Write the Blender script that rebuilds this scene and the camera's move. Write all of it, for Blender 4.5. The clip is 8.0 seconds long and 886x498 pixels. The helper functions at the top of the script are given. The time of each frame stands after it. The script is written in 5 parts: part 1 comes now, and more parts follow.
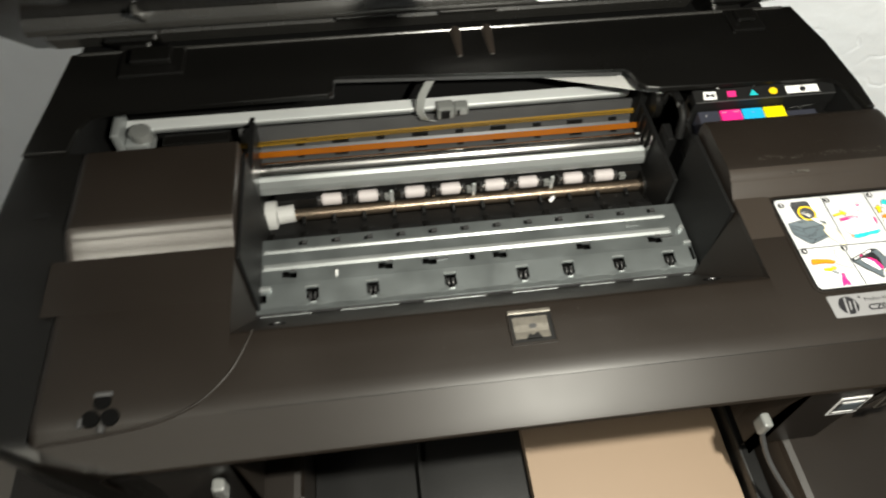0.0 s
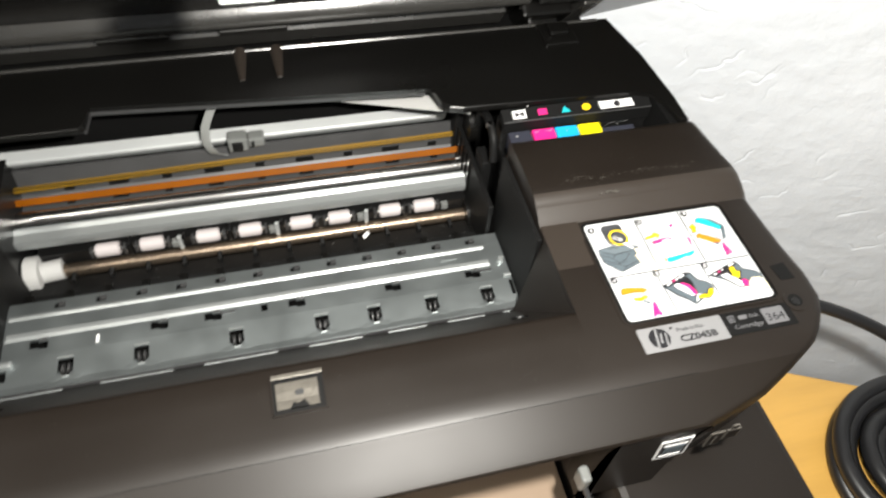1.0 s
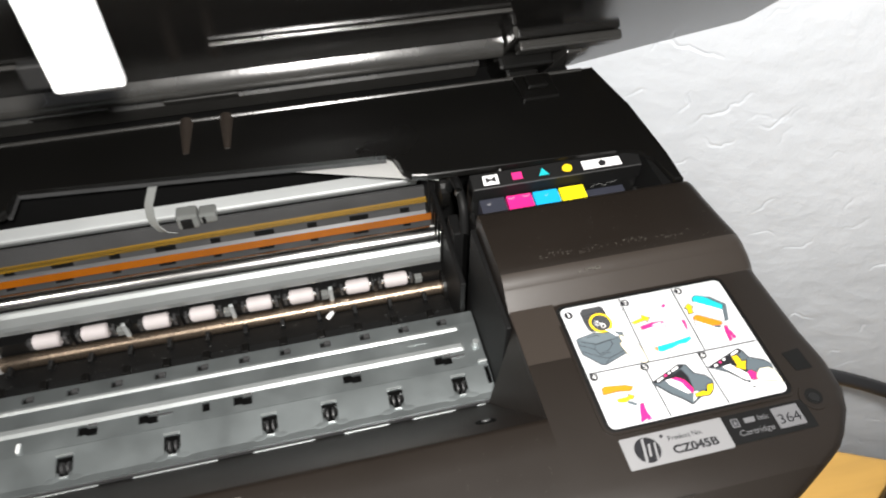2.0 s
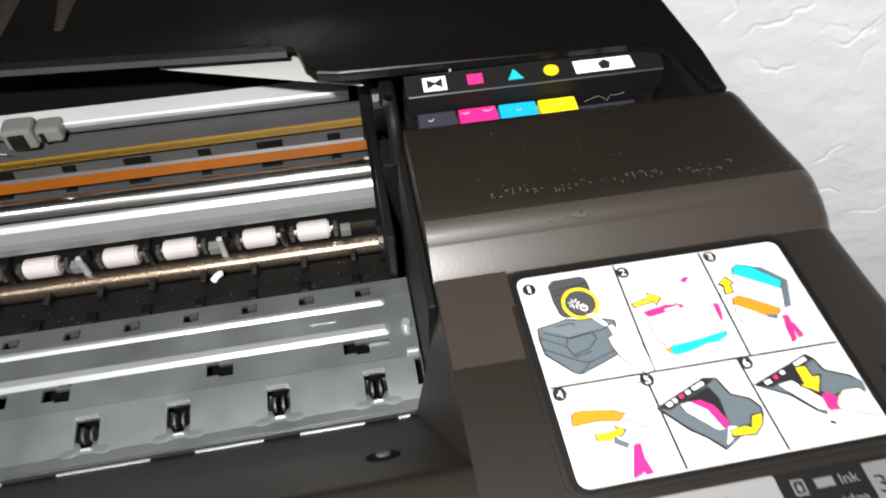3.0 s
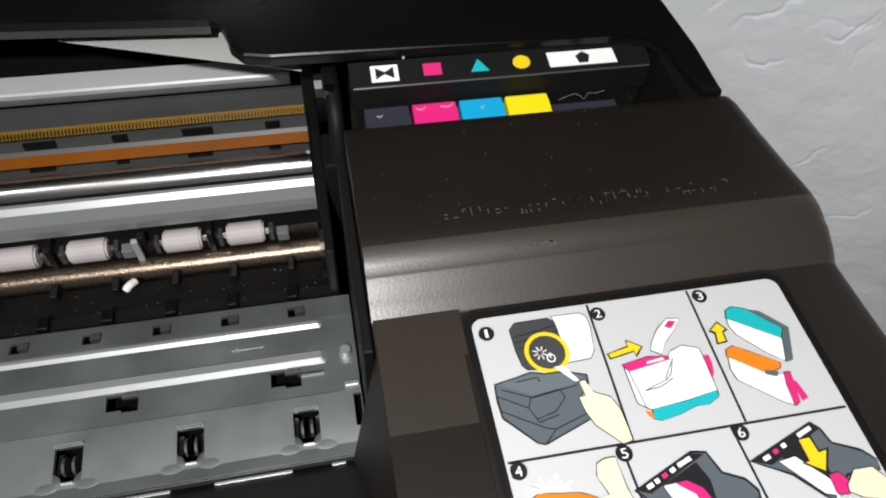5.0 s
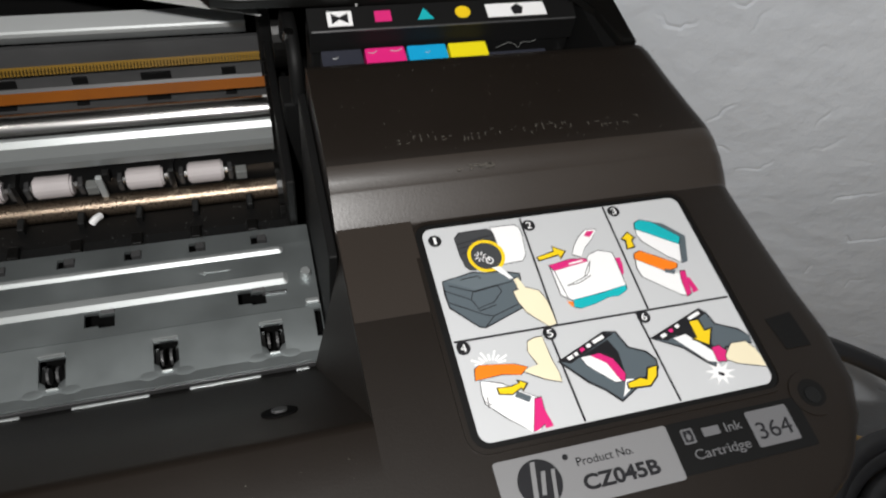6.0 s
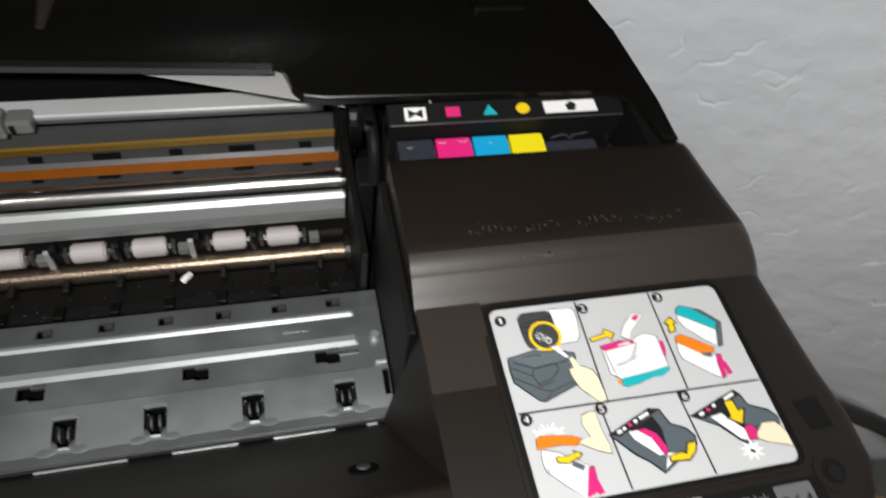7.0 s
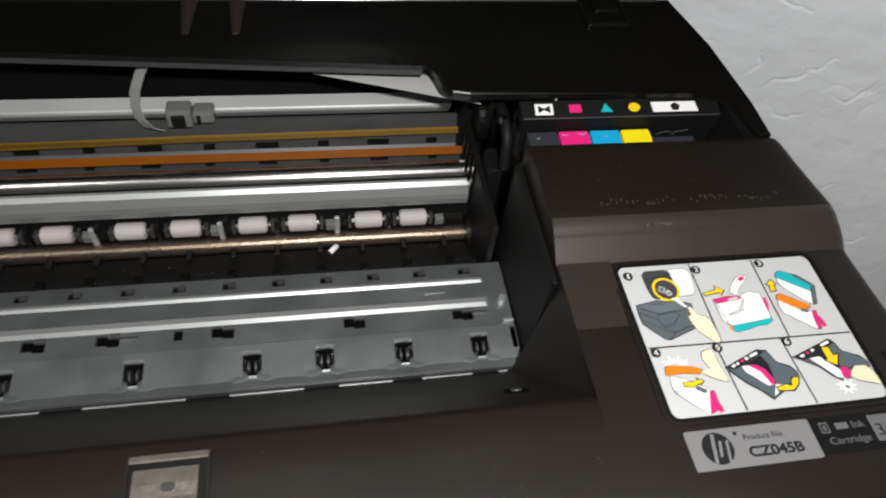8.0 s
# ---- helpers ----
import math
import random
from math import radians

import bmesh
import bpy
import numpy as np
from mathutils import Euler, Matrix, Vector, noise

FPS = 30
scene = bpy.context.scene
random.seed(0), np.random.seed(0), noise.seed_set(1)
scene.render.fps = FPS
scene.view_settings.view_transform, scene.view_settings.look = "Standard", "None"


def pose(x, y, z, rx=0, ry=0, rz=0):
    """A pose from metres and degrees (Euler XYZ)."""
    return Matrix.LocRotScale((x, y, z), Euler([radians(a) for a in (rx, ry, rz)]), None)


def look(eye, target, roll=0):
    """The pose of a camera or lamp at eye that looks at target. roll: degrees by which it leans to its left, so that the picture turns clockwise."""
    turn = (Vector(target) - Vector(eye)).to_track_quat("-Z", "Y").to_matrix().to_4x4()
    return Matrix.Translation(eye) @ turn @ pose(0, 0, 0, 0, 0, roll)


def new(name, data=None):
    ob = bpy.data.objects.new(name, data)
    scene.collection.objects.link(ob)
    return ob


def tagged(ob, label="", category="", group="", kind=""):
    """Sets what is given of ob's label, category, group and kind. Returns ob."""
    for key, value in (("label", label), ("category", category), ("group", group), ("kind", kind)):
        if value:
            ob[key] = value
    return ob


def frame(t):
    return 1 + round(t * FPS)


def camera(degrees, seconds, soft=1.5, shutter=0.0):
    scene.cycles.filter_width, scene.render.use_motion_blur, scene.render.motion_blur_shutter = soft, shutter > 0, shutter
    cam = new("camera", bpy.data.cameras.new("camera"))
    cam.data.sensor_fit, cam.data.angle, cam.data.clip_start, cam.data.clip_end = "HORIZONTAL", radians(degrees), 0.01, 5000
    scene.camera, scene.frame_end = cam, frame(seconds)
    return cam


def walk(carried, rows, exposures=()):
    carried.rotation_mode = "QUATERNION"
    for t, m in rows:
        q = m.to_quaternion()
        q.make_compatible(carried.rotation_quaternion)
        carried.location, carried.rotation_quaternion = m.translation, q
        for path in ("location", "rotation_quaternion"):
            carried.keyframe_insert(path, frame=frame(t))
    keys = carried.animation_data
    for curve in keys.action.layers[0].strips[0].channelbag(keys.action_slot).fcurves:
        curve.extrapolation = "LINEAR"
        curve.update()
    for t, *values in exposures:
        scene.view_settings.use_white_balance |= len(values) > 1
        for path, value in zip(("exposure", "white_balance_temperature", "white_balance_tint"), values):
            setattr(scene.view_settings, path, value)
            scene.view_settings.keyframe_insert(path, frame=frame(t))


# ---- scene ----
cam = camera(65.8, 8.0, 2.0, 0.4)
PATH = [
    (0.0, (-0.0263, -0.1815, 0.4097), (-0.0096, -0.0652, 0.2479), 1.2),
    (0.2, (-0.015, -0.173, 0.404), (0.0043, -0.0572, 0.2421), 0.1),
    (0.5, (0.0022, -0.1738, 0.394), (0.032, -0.0587, 0.2331), 5.6),
    (0.8, (0.022, -0.166, 0.389), (0.0559, -0.0498, 0.2298), 4.7),
    (1.0, (0.0359, -0.1633, 0.3838), (0.076, -0.0446, 0.2279), 6.0),
    (1.2, (0.0403, -0.1568, 0.3851), (0.0798, -0.035, 0.2314), 3.3),
    (2.3, (0.0883, -0.1294, 0.3503), (0.1175, 0.0018, 0.2022), 1.7),
    (2.5, (0.0985, -0.1243, 0.3303), (0.1284, 0.0078, 0.1831), 3.4),
    (2.8, (0.12, -0.104, 0.3), (0.1411, 0.0234, 0.1473), 0.2),
    (3.0, (0.1174, -0.0889, 0.2971), (0.1397, 0.0346, 0.1415), -0.2),
    (3.3, (0.127, -0.082, 0.281), (0.1461, 0.0426, 0.1257), 4.2),
    (3.5, (0.1252, -0.0703, 0.2837), (0.1534, 0.0478, 0.1248), 6.0),
    (3.8, (0.128, -0.068, 0.277), (0.1515, 0.0512, 0.1182), 4.6),
    (4.0, (0.1269, -0.0642, 0.2808), (0.1544, 0.0518, 0.1203), 5.5),
    (4.2, (0.1267, -0.0639, 0.2819), (0.1551, 0.0535, 0.1225), 5.8),
    (5.3, (0.1252, -0.0662, 0.2853), (0.1581, 0.0487, 0.125), 5.4),
    (5.5, (0.1161, -0.0733, 0.2868), (0.1517, 0.0407, 0.1264), 6.7),
    (5.7, (0.116, -0.083, 0.284), (0.1564, 0.0278, 0.1225), 10.3),
    (6.0, (0.118, -0.0846, 0.2929), (0.1659, 0.0203, 0.1295), 12.5),
    (6.5, (0.1119, -0.0838, 0.3011), (0.1576, 0.0229, 0.1382), 12.2),
    (7.0, (0.1038, -0.0838, 0.3162), (0.1466, 0.0293, 0.1569), 11.3),
    (7.3, (0.093, -0.105, 0.312), (0.1313, 0.0225, 0.1628), 10.1),
    (7.5, (0.0837, -0.1019, 0.3275), (0.1214, 0.0153, 0.1698), 9.6),
    (8.0, (0.065, -0.1131, 0.3292), (0.099, 0.0083, 0.1739), 8.9),
]
EXPOSURES = [(0.0, 0.72, 7000, 4), (0.3, 0.90, 6950, 5), (0.5, 0.97, 6950, 5), (1.0, 1.04, 6700, 8), (2.5, 0.82, 6500, 10), (3.0, 0.86, 6450, 10), (3.5, 0.65, 6400, 10), (4.2, 0.32, 6400, 10), (5.5, -0.12, 6400, 10), (6.0, -0.24, 6400, 10), (7.0, -0.12, 6450, 10), (8.0, -0.1, 6500, 10)]
walk(cam, [(t, look(eye, target, roll)) for t, eye, target, roll in PATH], EXPOSURES)

# ---- light: the phone's own lamp held beside the lens, in a dim room, and an added fill lamp ----
world = bpy.data.worlds.new("dim_room")
scene.world = world
world.use_nodes = True
world.node_tree.nodes["Background"].inputs[0].default_value = (0.85, 0.92, 1.0, 1)
world.node_tree.nodes["Background"].inputs[1].default_value = 0.012


def lamp(name, place, target, watts, size, colour, kind="SPOT", cone=172):
    data = bpy.data.lights.new(name, kind)
    data.energy, data.color = watts, colour
    data.shadow_soft_size = size
    if kind == "SPOT":
        data.spot_size, data.spot_blend = radians(cone), 0.35
    ob = new(name, data)
    ob.matrix_world = look(place, target)
    return ob


lamp("phone_lamp", (0.082, -0.150, 0.395), (0.07, 0.03, 0.15), 5.0, 0.006, (1.0, 0.975, 0.94))
# unseen lamp added to brighten the left side and the wall
lamp("fill_lamp", (-0.60, -0.55, 1.30), (0, 0, 0), 11.0, 0.12, (1.0, 0.95, 0.88), "POINT")


# ---- materials ----
def material(name, colour, rough=0.5, metal=0.0, grain=0.0, grain_size=900.0, tint=0.15, patch=14.0, coat=0.0, spread=0.08, stretch=None, spec=0.5):
    m = bpy.data.materials.new(name)
    m.use_nodes = True
    nt = m.node_tree
    b = nt.nodes["Principled BSDF"]
    b.inputs["Metallic"].default_value = metal
    b.inputs["Coat Weight"].default_value = coat
    b.inputs["Specular IOR Level"].default_value = spec
    co = nt.nodes.new("ShaderNodeTexCoord")
    src = co.outputs["Object"]
    if stretch:
        mp = nt.nodes.new("ShaderNodeMapping")
        mp.inputs["Scale"].default_value = stretch
        nt.links.new(src, mp.inputs["Vector"])
        src = mp.outputs["Vector"]
    big, fine = nt.nodes.new("ShaderNodeTexNoise"), nt.nodes.new("ShaderNodeTexNoise")
    for n, sc in ((big, patch), (fine, grain_size)):
        n.inputs["Scale"].default_value, n.inputs["Detail"].default_value = sc, 4
        nt.links.new(src, n.inputs["Vector"])
    mix = nt.nodes.new("ShaderNodeMix")
    mix.data_type = "RGBA"
    mix.inputs["A"].default_value = (*[c * (1 - tint) for c in colour], 1)
    mix.inputs["B"].default_value = (*[min(1, c * (1 + tint)) for c in colour], 1)
    nt.links.new(big.outputs["Fac"], mix.inputs["Factor"])
    nt.links.new(mix.outputs["Result"], b.inputs["Base Color"])
    rr = nt.nodes.new("ShaderNodeMapRange")
    rr.inputs["To Min"].default_value, rr.inputs["To Max"].default_value = max(0.02, rough - spread), min(1, rough + spread)
    nt.links.new(big.outputs["Fac"], rr.inputs["Value"])
    nt.links.new(rr.outputs["Result"], b.inputs["Roughness"])
    if grain:
        bp = nt.nodes.new("ShaderNodeBump")
        bp.inputs["Strength"].default_value, bp.inputs["Distance"].default_value = grain, 0.0003
        nt.links.new(fine.outputs["Fac"], bp.inputs["Height"])
        nt.links.new(bp.outputs["Normal"], b.inputs["Normal"])
    return m


PLASTIC = material("dark_brown_plastic", (0.0094, 0.0068, 0.0050), 0.45, grain=0.07, grain_size=2200, tint=0.22, patch=22, spec=0.42)
GLOSSY = material("black_satin_plastic", (0.0042, 0.0040, 0.0037), 0.30, grain=0.08, grain_size=1500, spec=0.36)
PANELM = material("smooth_front_plastic", (0.0090, 0.0066, 0.0048), 0.47, grain=0.04, grain_size=1800, tint=0.2, spec=0.30)
BLACK = material("black_plastic", (0.006, 0.006, 0.006), 0.36, grain=0.15)
# near-black without gloss: the shade inside holes is put into the colour
HOLE = material("hole_shade_black", (0.0015, 0.0015, 0.0015), 0.85, spec=0.08)
# also fills flat patches that imitate the shade of slots, notches and sockets
DEEP = material("black_matt_plastic", (0.0035, 0.0035, 0.0035), 0.6, spec=0.25)
LIDM = material("lid_plastic", (0.008, 0.0075, 0.007), 0.16, grain=0.04, grain_size=1200)
LEDGE = material("glossy_lid_plastic", (0.030, 0.029, 0.027), 0.24, grain=0.12, grain_size=700, tint=0.2, patch=40, spec=1.0)
BACKP = material("dark_grey_back_plate", (0.070, 0.070, 0.071), 0.45, 0.35, tint=0.3, patch=45, spec=0.35)
RAILM = material("zinc_rail", (0.42, 0.44, 0.44), 0.42, 0.35, tint=0.08, patch=35)
REARRAIL = material("bright_zinc_rail", (0.56, 0.58, 0.58), 0.36, 0.25, tint=0.08, patch=35)
# grained cover plastic with its base lightened to imitate lamp light
RIDGEM = material("lit_grained_plastic", (0.025, 0.0192, 0.0152), 0.35, grain=0.08, grain_size=1700, tint=0.2, spec=1.0)
STEEL = material("galvanised_steel", (0.37, 0.405, 0.41), 0.37, 0.88, grain=0.08, grain_size=420, tint=0.20, patch=70, spread=0.10)
BRIGHT = material("bright_steel", (0.37, 0.39, 0.39), 0.42, 0.6, tint=0.06, patch=30)
CHROME = material("chromed_rod_steel", (0.54, 0.53, 0.52), 0.23, 1.0, tint=0.05)
GREYM = material("grey_painted_steel", (0.065, 0.065, 0.066), 0.42, 0.4, tint=0.15, patch=40)
BRONZE = material("gritty_bronze_shaft", (0.23, 0.18, 0.135), 0.29, 0.92, grain=0.35, grain_size=2200, tint=0.6, patch=1700)
ORANGE = material("orange_flex_film", (0.175, 0.050, 0.001), 0.5, tint=0.3, patch=60, spec=0.06)
BELT = material("yellow_timing_belt", (0.165, 0.090, 0.003), 0.5, tint=0.2, patch=60, spec=0.1)
BELTDARK = material("belt_tooth_brown", (0.075, 0.045, 0.006), 0.6)
WHITE = material("white_rubber", (0.44, 0.405, 0.405), 0.55, tint=0.12, patch=120)
PALE = material("white_film", (0.46, 0.46, 0.45), 0.45, tint=0.06)
RIBBONM = material("ribbon_film", (0.30, 0.31, 0.30), 0.22, tint=0.1, patch=90)
CLEAR = material("translucent_plastic", (0.15, 0.155, 0.15), 0.16, tint=0.1, patch=100)
STICKER = material("label_grey", (0.51, 0.52, 0.53), 0.42, tint=0.03)
INKWHITE = material("print_white", (0.82, 0.82, 0.82), 0.45, tint=0.02)
INKDARK = material("print_dark_grey", (0.048, 0.050, 0.053), 0.42)
INKGREYLIGHT = material("print_light_slate", (0.115, 0.14, 0.155), 0.42)
INKBLACK = material("print_black", (0.012, 0.012, 0.014), 0.42)
INKGREY = material("print_slate", (0.088, 0.110, 0.125), 0.42)
INKYELLOW = material("print_yellow", (0.80, 0.55, 0.01), 0.42)
INKORANGE = material("print_orange", (0.85, 0.20, 0.01), 0.42)
INKMAGENTA = material("print_magenta", (0.62, 0.02, 0.17), 0.42)
INKCYAN = material("print_cyan", (0.01, 0.40, 0.44), 0.42)
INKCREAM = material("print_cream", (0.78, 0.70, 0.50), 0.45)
SILVERPRINT = material("print_silver", (0.25, 0.25, 0.255), 0.38, 0.3, tint=0.08)
DULLPRINT = material("print_dull_grey", (0.12, 0.12, 0.125), 0.4, tint=0.08)
SPRINGM = material("dull_spring_steel", (0.20, 0.185, 0.16), 0.34, 0.6, grain=0.5, grain_size=600, tint=0.5, patch=260)
CART_M = material("magenta_cartridge_plastic", (0.72, 0.02, 0.20), 0.35)
CART_C = material("cyan_cartridge_plastic", (0.01, 0.36, 0.66), 0.35)
CART_Y = material("yellow_cartridge_plastic", (0.85, 0.72, 0.01), 0.35)
CART_K = material("slate_cartridge_plastic", (0.028, 0.030, 0.042), 0.35)
# pale colour for lettering glints, and for scuff, stamps and dust
GLINT_WEAR = material("glint_wear_marks", (0.085, 0.078, 0.068), 0.4)
PAPER = material("photo_paper", (0.27, 0.195, 0.135), 0.6, tint=0.03)
WOOD = material("varnished_pine", (0.62, 0.36, 0.09), 0.4, grain=0.2, tint=0.22, patch=9, stretch=(1, 9, 1))
RUBBER = material("black_cable_rubber", (0.012, 0.012, 0.013), 0.42)
PLASTER = material("white_plaster", (0.77, 0.805, 0.85), 0.8, grain=1.0, grain_size=380, tint=0.06, patch=9)
FLOORM = material("dim_floor", (0.20, 0.18, 0.16), 0.6, tint=0.2, patch=3)


# ---- shape helpers ----
def part(name, bm, mat, parent=None, label="", smooth=False):
    bmesh.ops.recalc_face_normals(bm, faces=bm.faces)
    me = bpy.data.meshes.new(name)
    bm.to_mesh(me)
    bm.free()
    me.materials.append(mat)
    if smooth:
        me.shade_smooth()
        me.set_sharp_from_angle(angle=radians(38))
    ob = new(name, me)
    if parent is not None:
        ob.parent = parent
    if label:
        tagged(ob, label)
    return ob


def thing(name, label, category, place=(0, 0, 0), **more):
    ob = new(name)
    ob.location = place
    ob.empty_display_size = 0.02
    return tagged(ob, label, category, **more)


def box(bm, x0, x1, y0, y1, z0, z1, bevel=0.0):
    made = bmesh.ops.create_cube(bm, size=1)["verts"]
    for v in made:
        v.co = Vector(((x0 + x1) / 2 + v.co.x * (x1 - x0), (y0 + y1) / 2 + v.co.y * (y1 - y0), (z0 + z1) / 2 + v.co.z * (z1 - z0)))
    if bevel:
        edges = list({e for v in made for e in v.link_edges})
        bmesh.ops.bevel(bm, geom=edges, offset=bevel, segments=2, affect="EDGES", profile=0.5)
    return bm


def boxes(*rows, bevel=0.0):
    bm = bmesh.new()
    for r in rows:
        box(bm, *r, bevel=bevel)
    return bm


def tube(bm, p0, p1, r, n=16, r2=None):
    p0, p1 = Vector(p0), Vector(p1)
    d = p1 - p0
    m = Matrix.Translation((p0 + p1) / 2) @ d.to_track_quat("Z", "Y").to_matrix().to_4x4()
    bmesh.ops.create_cone(bm, cap_ends=True, segments=n, radius1=r, radius2=r if r2 is None else r2, depth=d.length, matrix=m)
    return bm


def profile(bm, pts, x0, x1, closed=True):
    a = [bm.verts.new((x0, y, z)) for y, z in pts]
    b = [bm.verts.new((x1, y, z)) for y, z in pts]
    n = len(pts)
    for i in range(n if closed else n - 1):
        j = (i + 1) % n
        bm.faces.new((a[i], a[j], b[j], b[i]))
    if closed:
        bm.faces.new(a)
        bm.faces.new(b)
    return bm


def prism(bm, pts, z0, z1, bevel=0.0):
    a = [bm.verts.new((x, y, z0)) for x, y in pts]
    b = [bm.verts.new((x, y, z1)) for x, y in pts]
    n = len(pts)
    for i in range(n):
        j = (i + 1) % n
        bm.faces.new((a[i], a[j], b[j], b[i]))
    bm.faces.new(a)
    top = bm.faces.new(b)
    if bevel:
        bmesh.ops.bevel(bm, geom=list(top.edges), offset=bevel, segments=3, affect="EDGES", profile=0.5)
    return bm


def rounded(x0, x1, y0, y1, r, n=5):
    out = []
    for cx, cy, a0 in ((x1 - r, y1 - r, 0), (x0 + r, y1 - r, 90), (x0 + r, y0 + r, 180), (x1 - r, y0 + r, 270)):
        for k in range(n + 1):
            a = radians(a0 + 90 * k / n)
            out.append((cx + r * math.cos(a), cy + r * math.sin(a)))
    return out


def disc(cx, cy, r, n=24):
    return [(cx + r * math.cos(2 * math.pi * k / n), cy + r * math.sin(2 * math.pi * k / n)) for k in range(n)]


def ribbon(pts, width_dir, width, thick=0.0002):
    """A thin strip along pts, spread along width_dir."""
    bm = bmesh.new()
    w = Vector(width_dir).normalized() * width / 2
    rows = []
    for i, p in enumerate(pts):
        p = Vector(p)
        d = (Vector(pts[min(i + 1, len(pts) - 1)]) - Vector(pts[max(i - 1, 0)])).normalized()
        nn = d.cross(w).normalized() * thick / 2
        rows.append([bm.verts.new(p + s * w + q * nn) for s, q in ((-1, -1), (1, -1), (1, 1), (-1, 1))])
    for a, b in zip(rows, rows[1:]):
        for k in range(4):
            bm.faces.new((a[k], a[(k + 1) % 4], b[(k + 1) % 4], b[k]))
    bm.faces.new(rows[0])
    bm.faces.new(rows[-1])
    return bm


def hose(pts, r, n=10, steps=8):
    """A round cable through pts."""
    pts = [Vector(p) for p in pts]
    path = []
    for i in range(len(pts) - 1):
        p0, p1, p2, p3 = pts[max(i - 1, 0)], pts[i], pts[i + 1], pts[min(i + 2, len(pts) - 1)]
        for k in range(steps):
            t = k / steps
            path.append(0.5 * ((2 * p1) + (p2 - p0) * t + (2 * p0 - 5 * p1 + 4 * p2 - p3) * t * t + (3 * p1 - p0 - 3 * p2 + p3) * t ** 3))
    path.append(pts[-1])
    bm = bmesh.new()
    rings = []
    for i, p in enumerate(path):
        d = (path[min(i + 1, len(path) - 1)] - path[max(i - 1, 0)]).normalized()
        u = d.cross(Vector((0.13, 0.21, 0.97))).normalized()
        v = d.cross(u)
        rings.append([bm.verts.new(p + r * (math.cos(2 * math.pi * k / n) * u + math.sin(2 * math.pi * k / n) * v)) for k in range(n)])
    for a, b in zip(rings, rings[1:]):
        for k in range(n):
            bm.faces.new((a[k], a[(k + 1) % n], b[(k + 1) % n], b[k]))
    bm.faces.new(rings[0])
    bm.faces.new(rings[-1])
    return bm


def lettering(words, x, y, z, size, mat, parent, name, width=None, bold=0.0):
    cu = bpy.data.curves.new(name, "FONT")
    cu.body, cu.size, cu.extrude, cu.offset = words, size, 0.00004, bold
    tmp = bpy.data.objects.new(name, cu)
    scene.collection.objects.link(tmp)
    bpy.context.view_layer.update()
    me = bpy.data.meshes.new_from_object(tmp.evaluated_get(bpy.context.evaluated_depsgraph_get()))
    bpy.data.objects.remove(tmp)
    xs = [v.co.x for v in me.vertices]
    k = width / (max(xs) - min(xs)) if width else 1.0
    for v in me.vertices:
        v.co = Vector((x + (v.co.x - min(xs)) * k, y + v.co.y, z + v.co.z))
    me.materials.clear()
    me.materials.append(mat)
    ob = new(name, me)
    ob.parent = parent
    return ob


# ---- the room ----
WN = Vector((0.41, 0.912, 0)).normalized()
WT = Vector((WN.y, -WN.x, 0))


def plaster_height(u, v):
    p = Vector((u * 6, v * 6, 0.3))
    return 0.0014 * noise.noise(p) + 0.0009 * noise.noise(p * 3.1) + 0.0006 * noise.noise(p * 11) + 0.0002 * noise.noise(p * 31)


def trowel_marks(u, v, h):
    """Short torn ridges that the trowel left, each a wandering line with a raised lip on one side."""
    rt = random.Random(21)
    for k in range(165):
        x, y = rt.uniform(0.05, 0.55), rt.uniform(-0.28, 0.21)
        a = rt.choice((0.9, 1.1, 1.3, 0.4, 0.2, -0.1)) + rt.uniform(-0.35, 0.35)
        pts = [(x, y)]
        for s in range(rt.choice((5, 7, 10, 16))):
            a += rt.choice((-0.9, -0.35, -0.15, 0.0, 0.15, 0.35, 0.9))
            step = rt.uniform(0.0010, 0.0038)
            x, y = x + step * math.cos(a), y + step * math.sin(a)
            pts.append((x, y))
            a -= 0.35 * (a - 0.7)
        tall, flip = rt.uniform(0.0004, 0.0017) * rt.uniform(0.4, 1.0), rt.choice((-1, 1))
        xs, ys = [p[0] for p in pts], [p[1] for p in pts]
        iu = np.where((u > min(xs) - 0.02) & (u < max(xs) + 0.02))[0]
        iv = np.where((v > min(ys) - 0.02) & (v < max(ys) + 0.02))[0]
        if not len(iu) or not len(iv):
            continue
        gu, gv = np.meshgrid(u[iu], v[iv])
        best, sign, along = np.full(gu.shape, 9.0), np.zeros(gu.shape), np.zeros(gu.shape)
        for q, ((ax, ay), (bx, by)) in enumerate(zip(pts, pts[1:])):
            dx, dy = bx - ax, by - ay
            t = np.clip(((gu - ax) * dx + (gv - ay) * dy) / (dx * dx + dy * dy), 0, 1)
            d = np.hypot(gu - ax - t * dx, gv - ay - t * dy)
            s = np.sign((gu - ax) * dy - (gv - ay) * dx)
            near = d < best
            best, sign, along = np.where(near, d, best), np.where(near, s, sign), np.where(near, (q + t) / (len(pts) - 1), along)
        taper = np.sin(np.pi * np.clip(along, 0.04, 0.96)) ** 0.6
        lip = np.where(sign * flip > 0, np.exp(-(best / 0.0014) ** 2), np.exp(-(best / 0.0006) ** 2))
        cut = np.exp(-(best / 0.00055) ** 2)
        h[np.ix_(iv, iu)] += tall * taper * (0.07 * lip - 0.85 * cut)
    return h


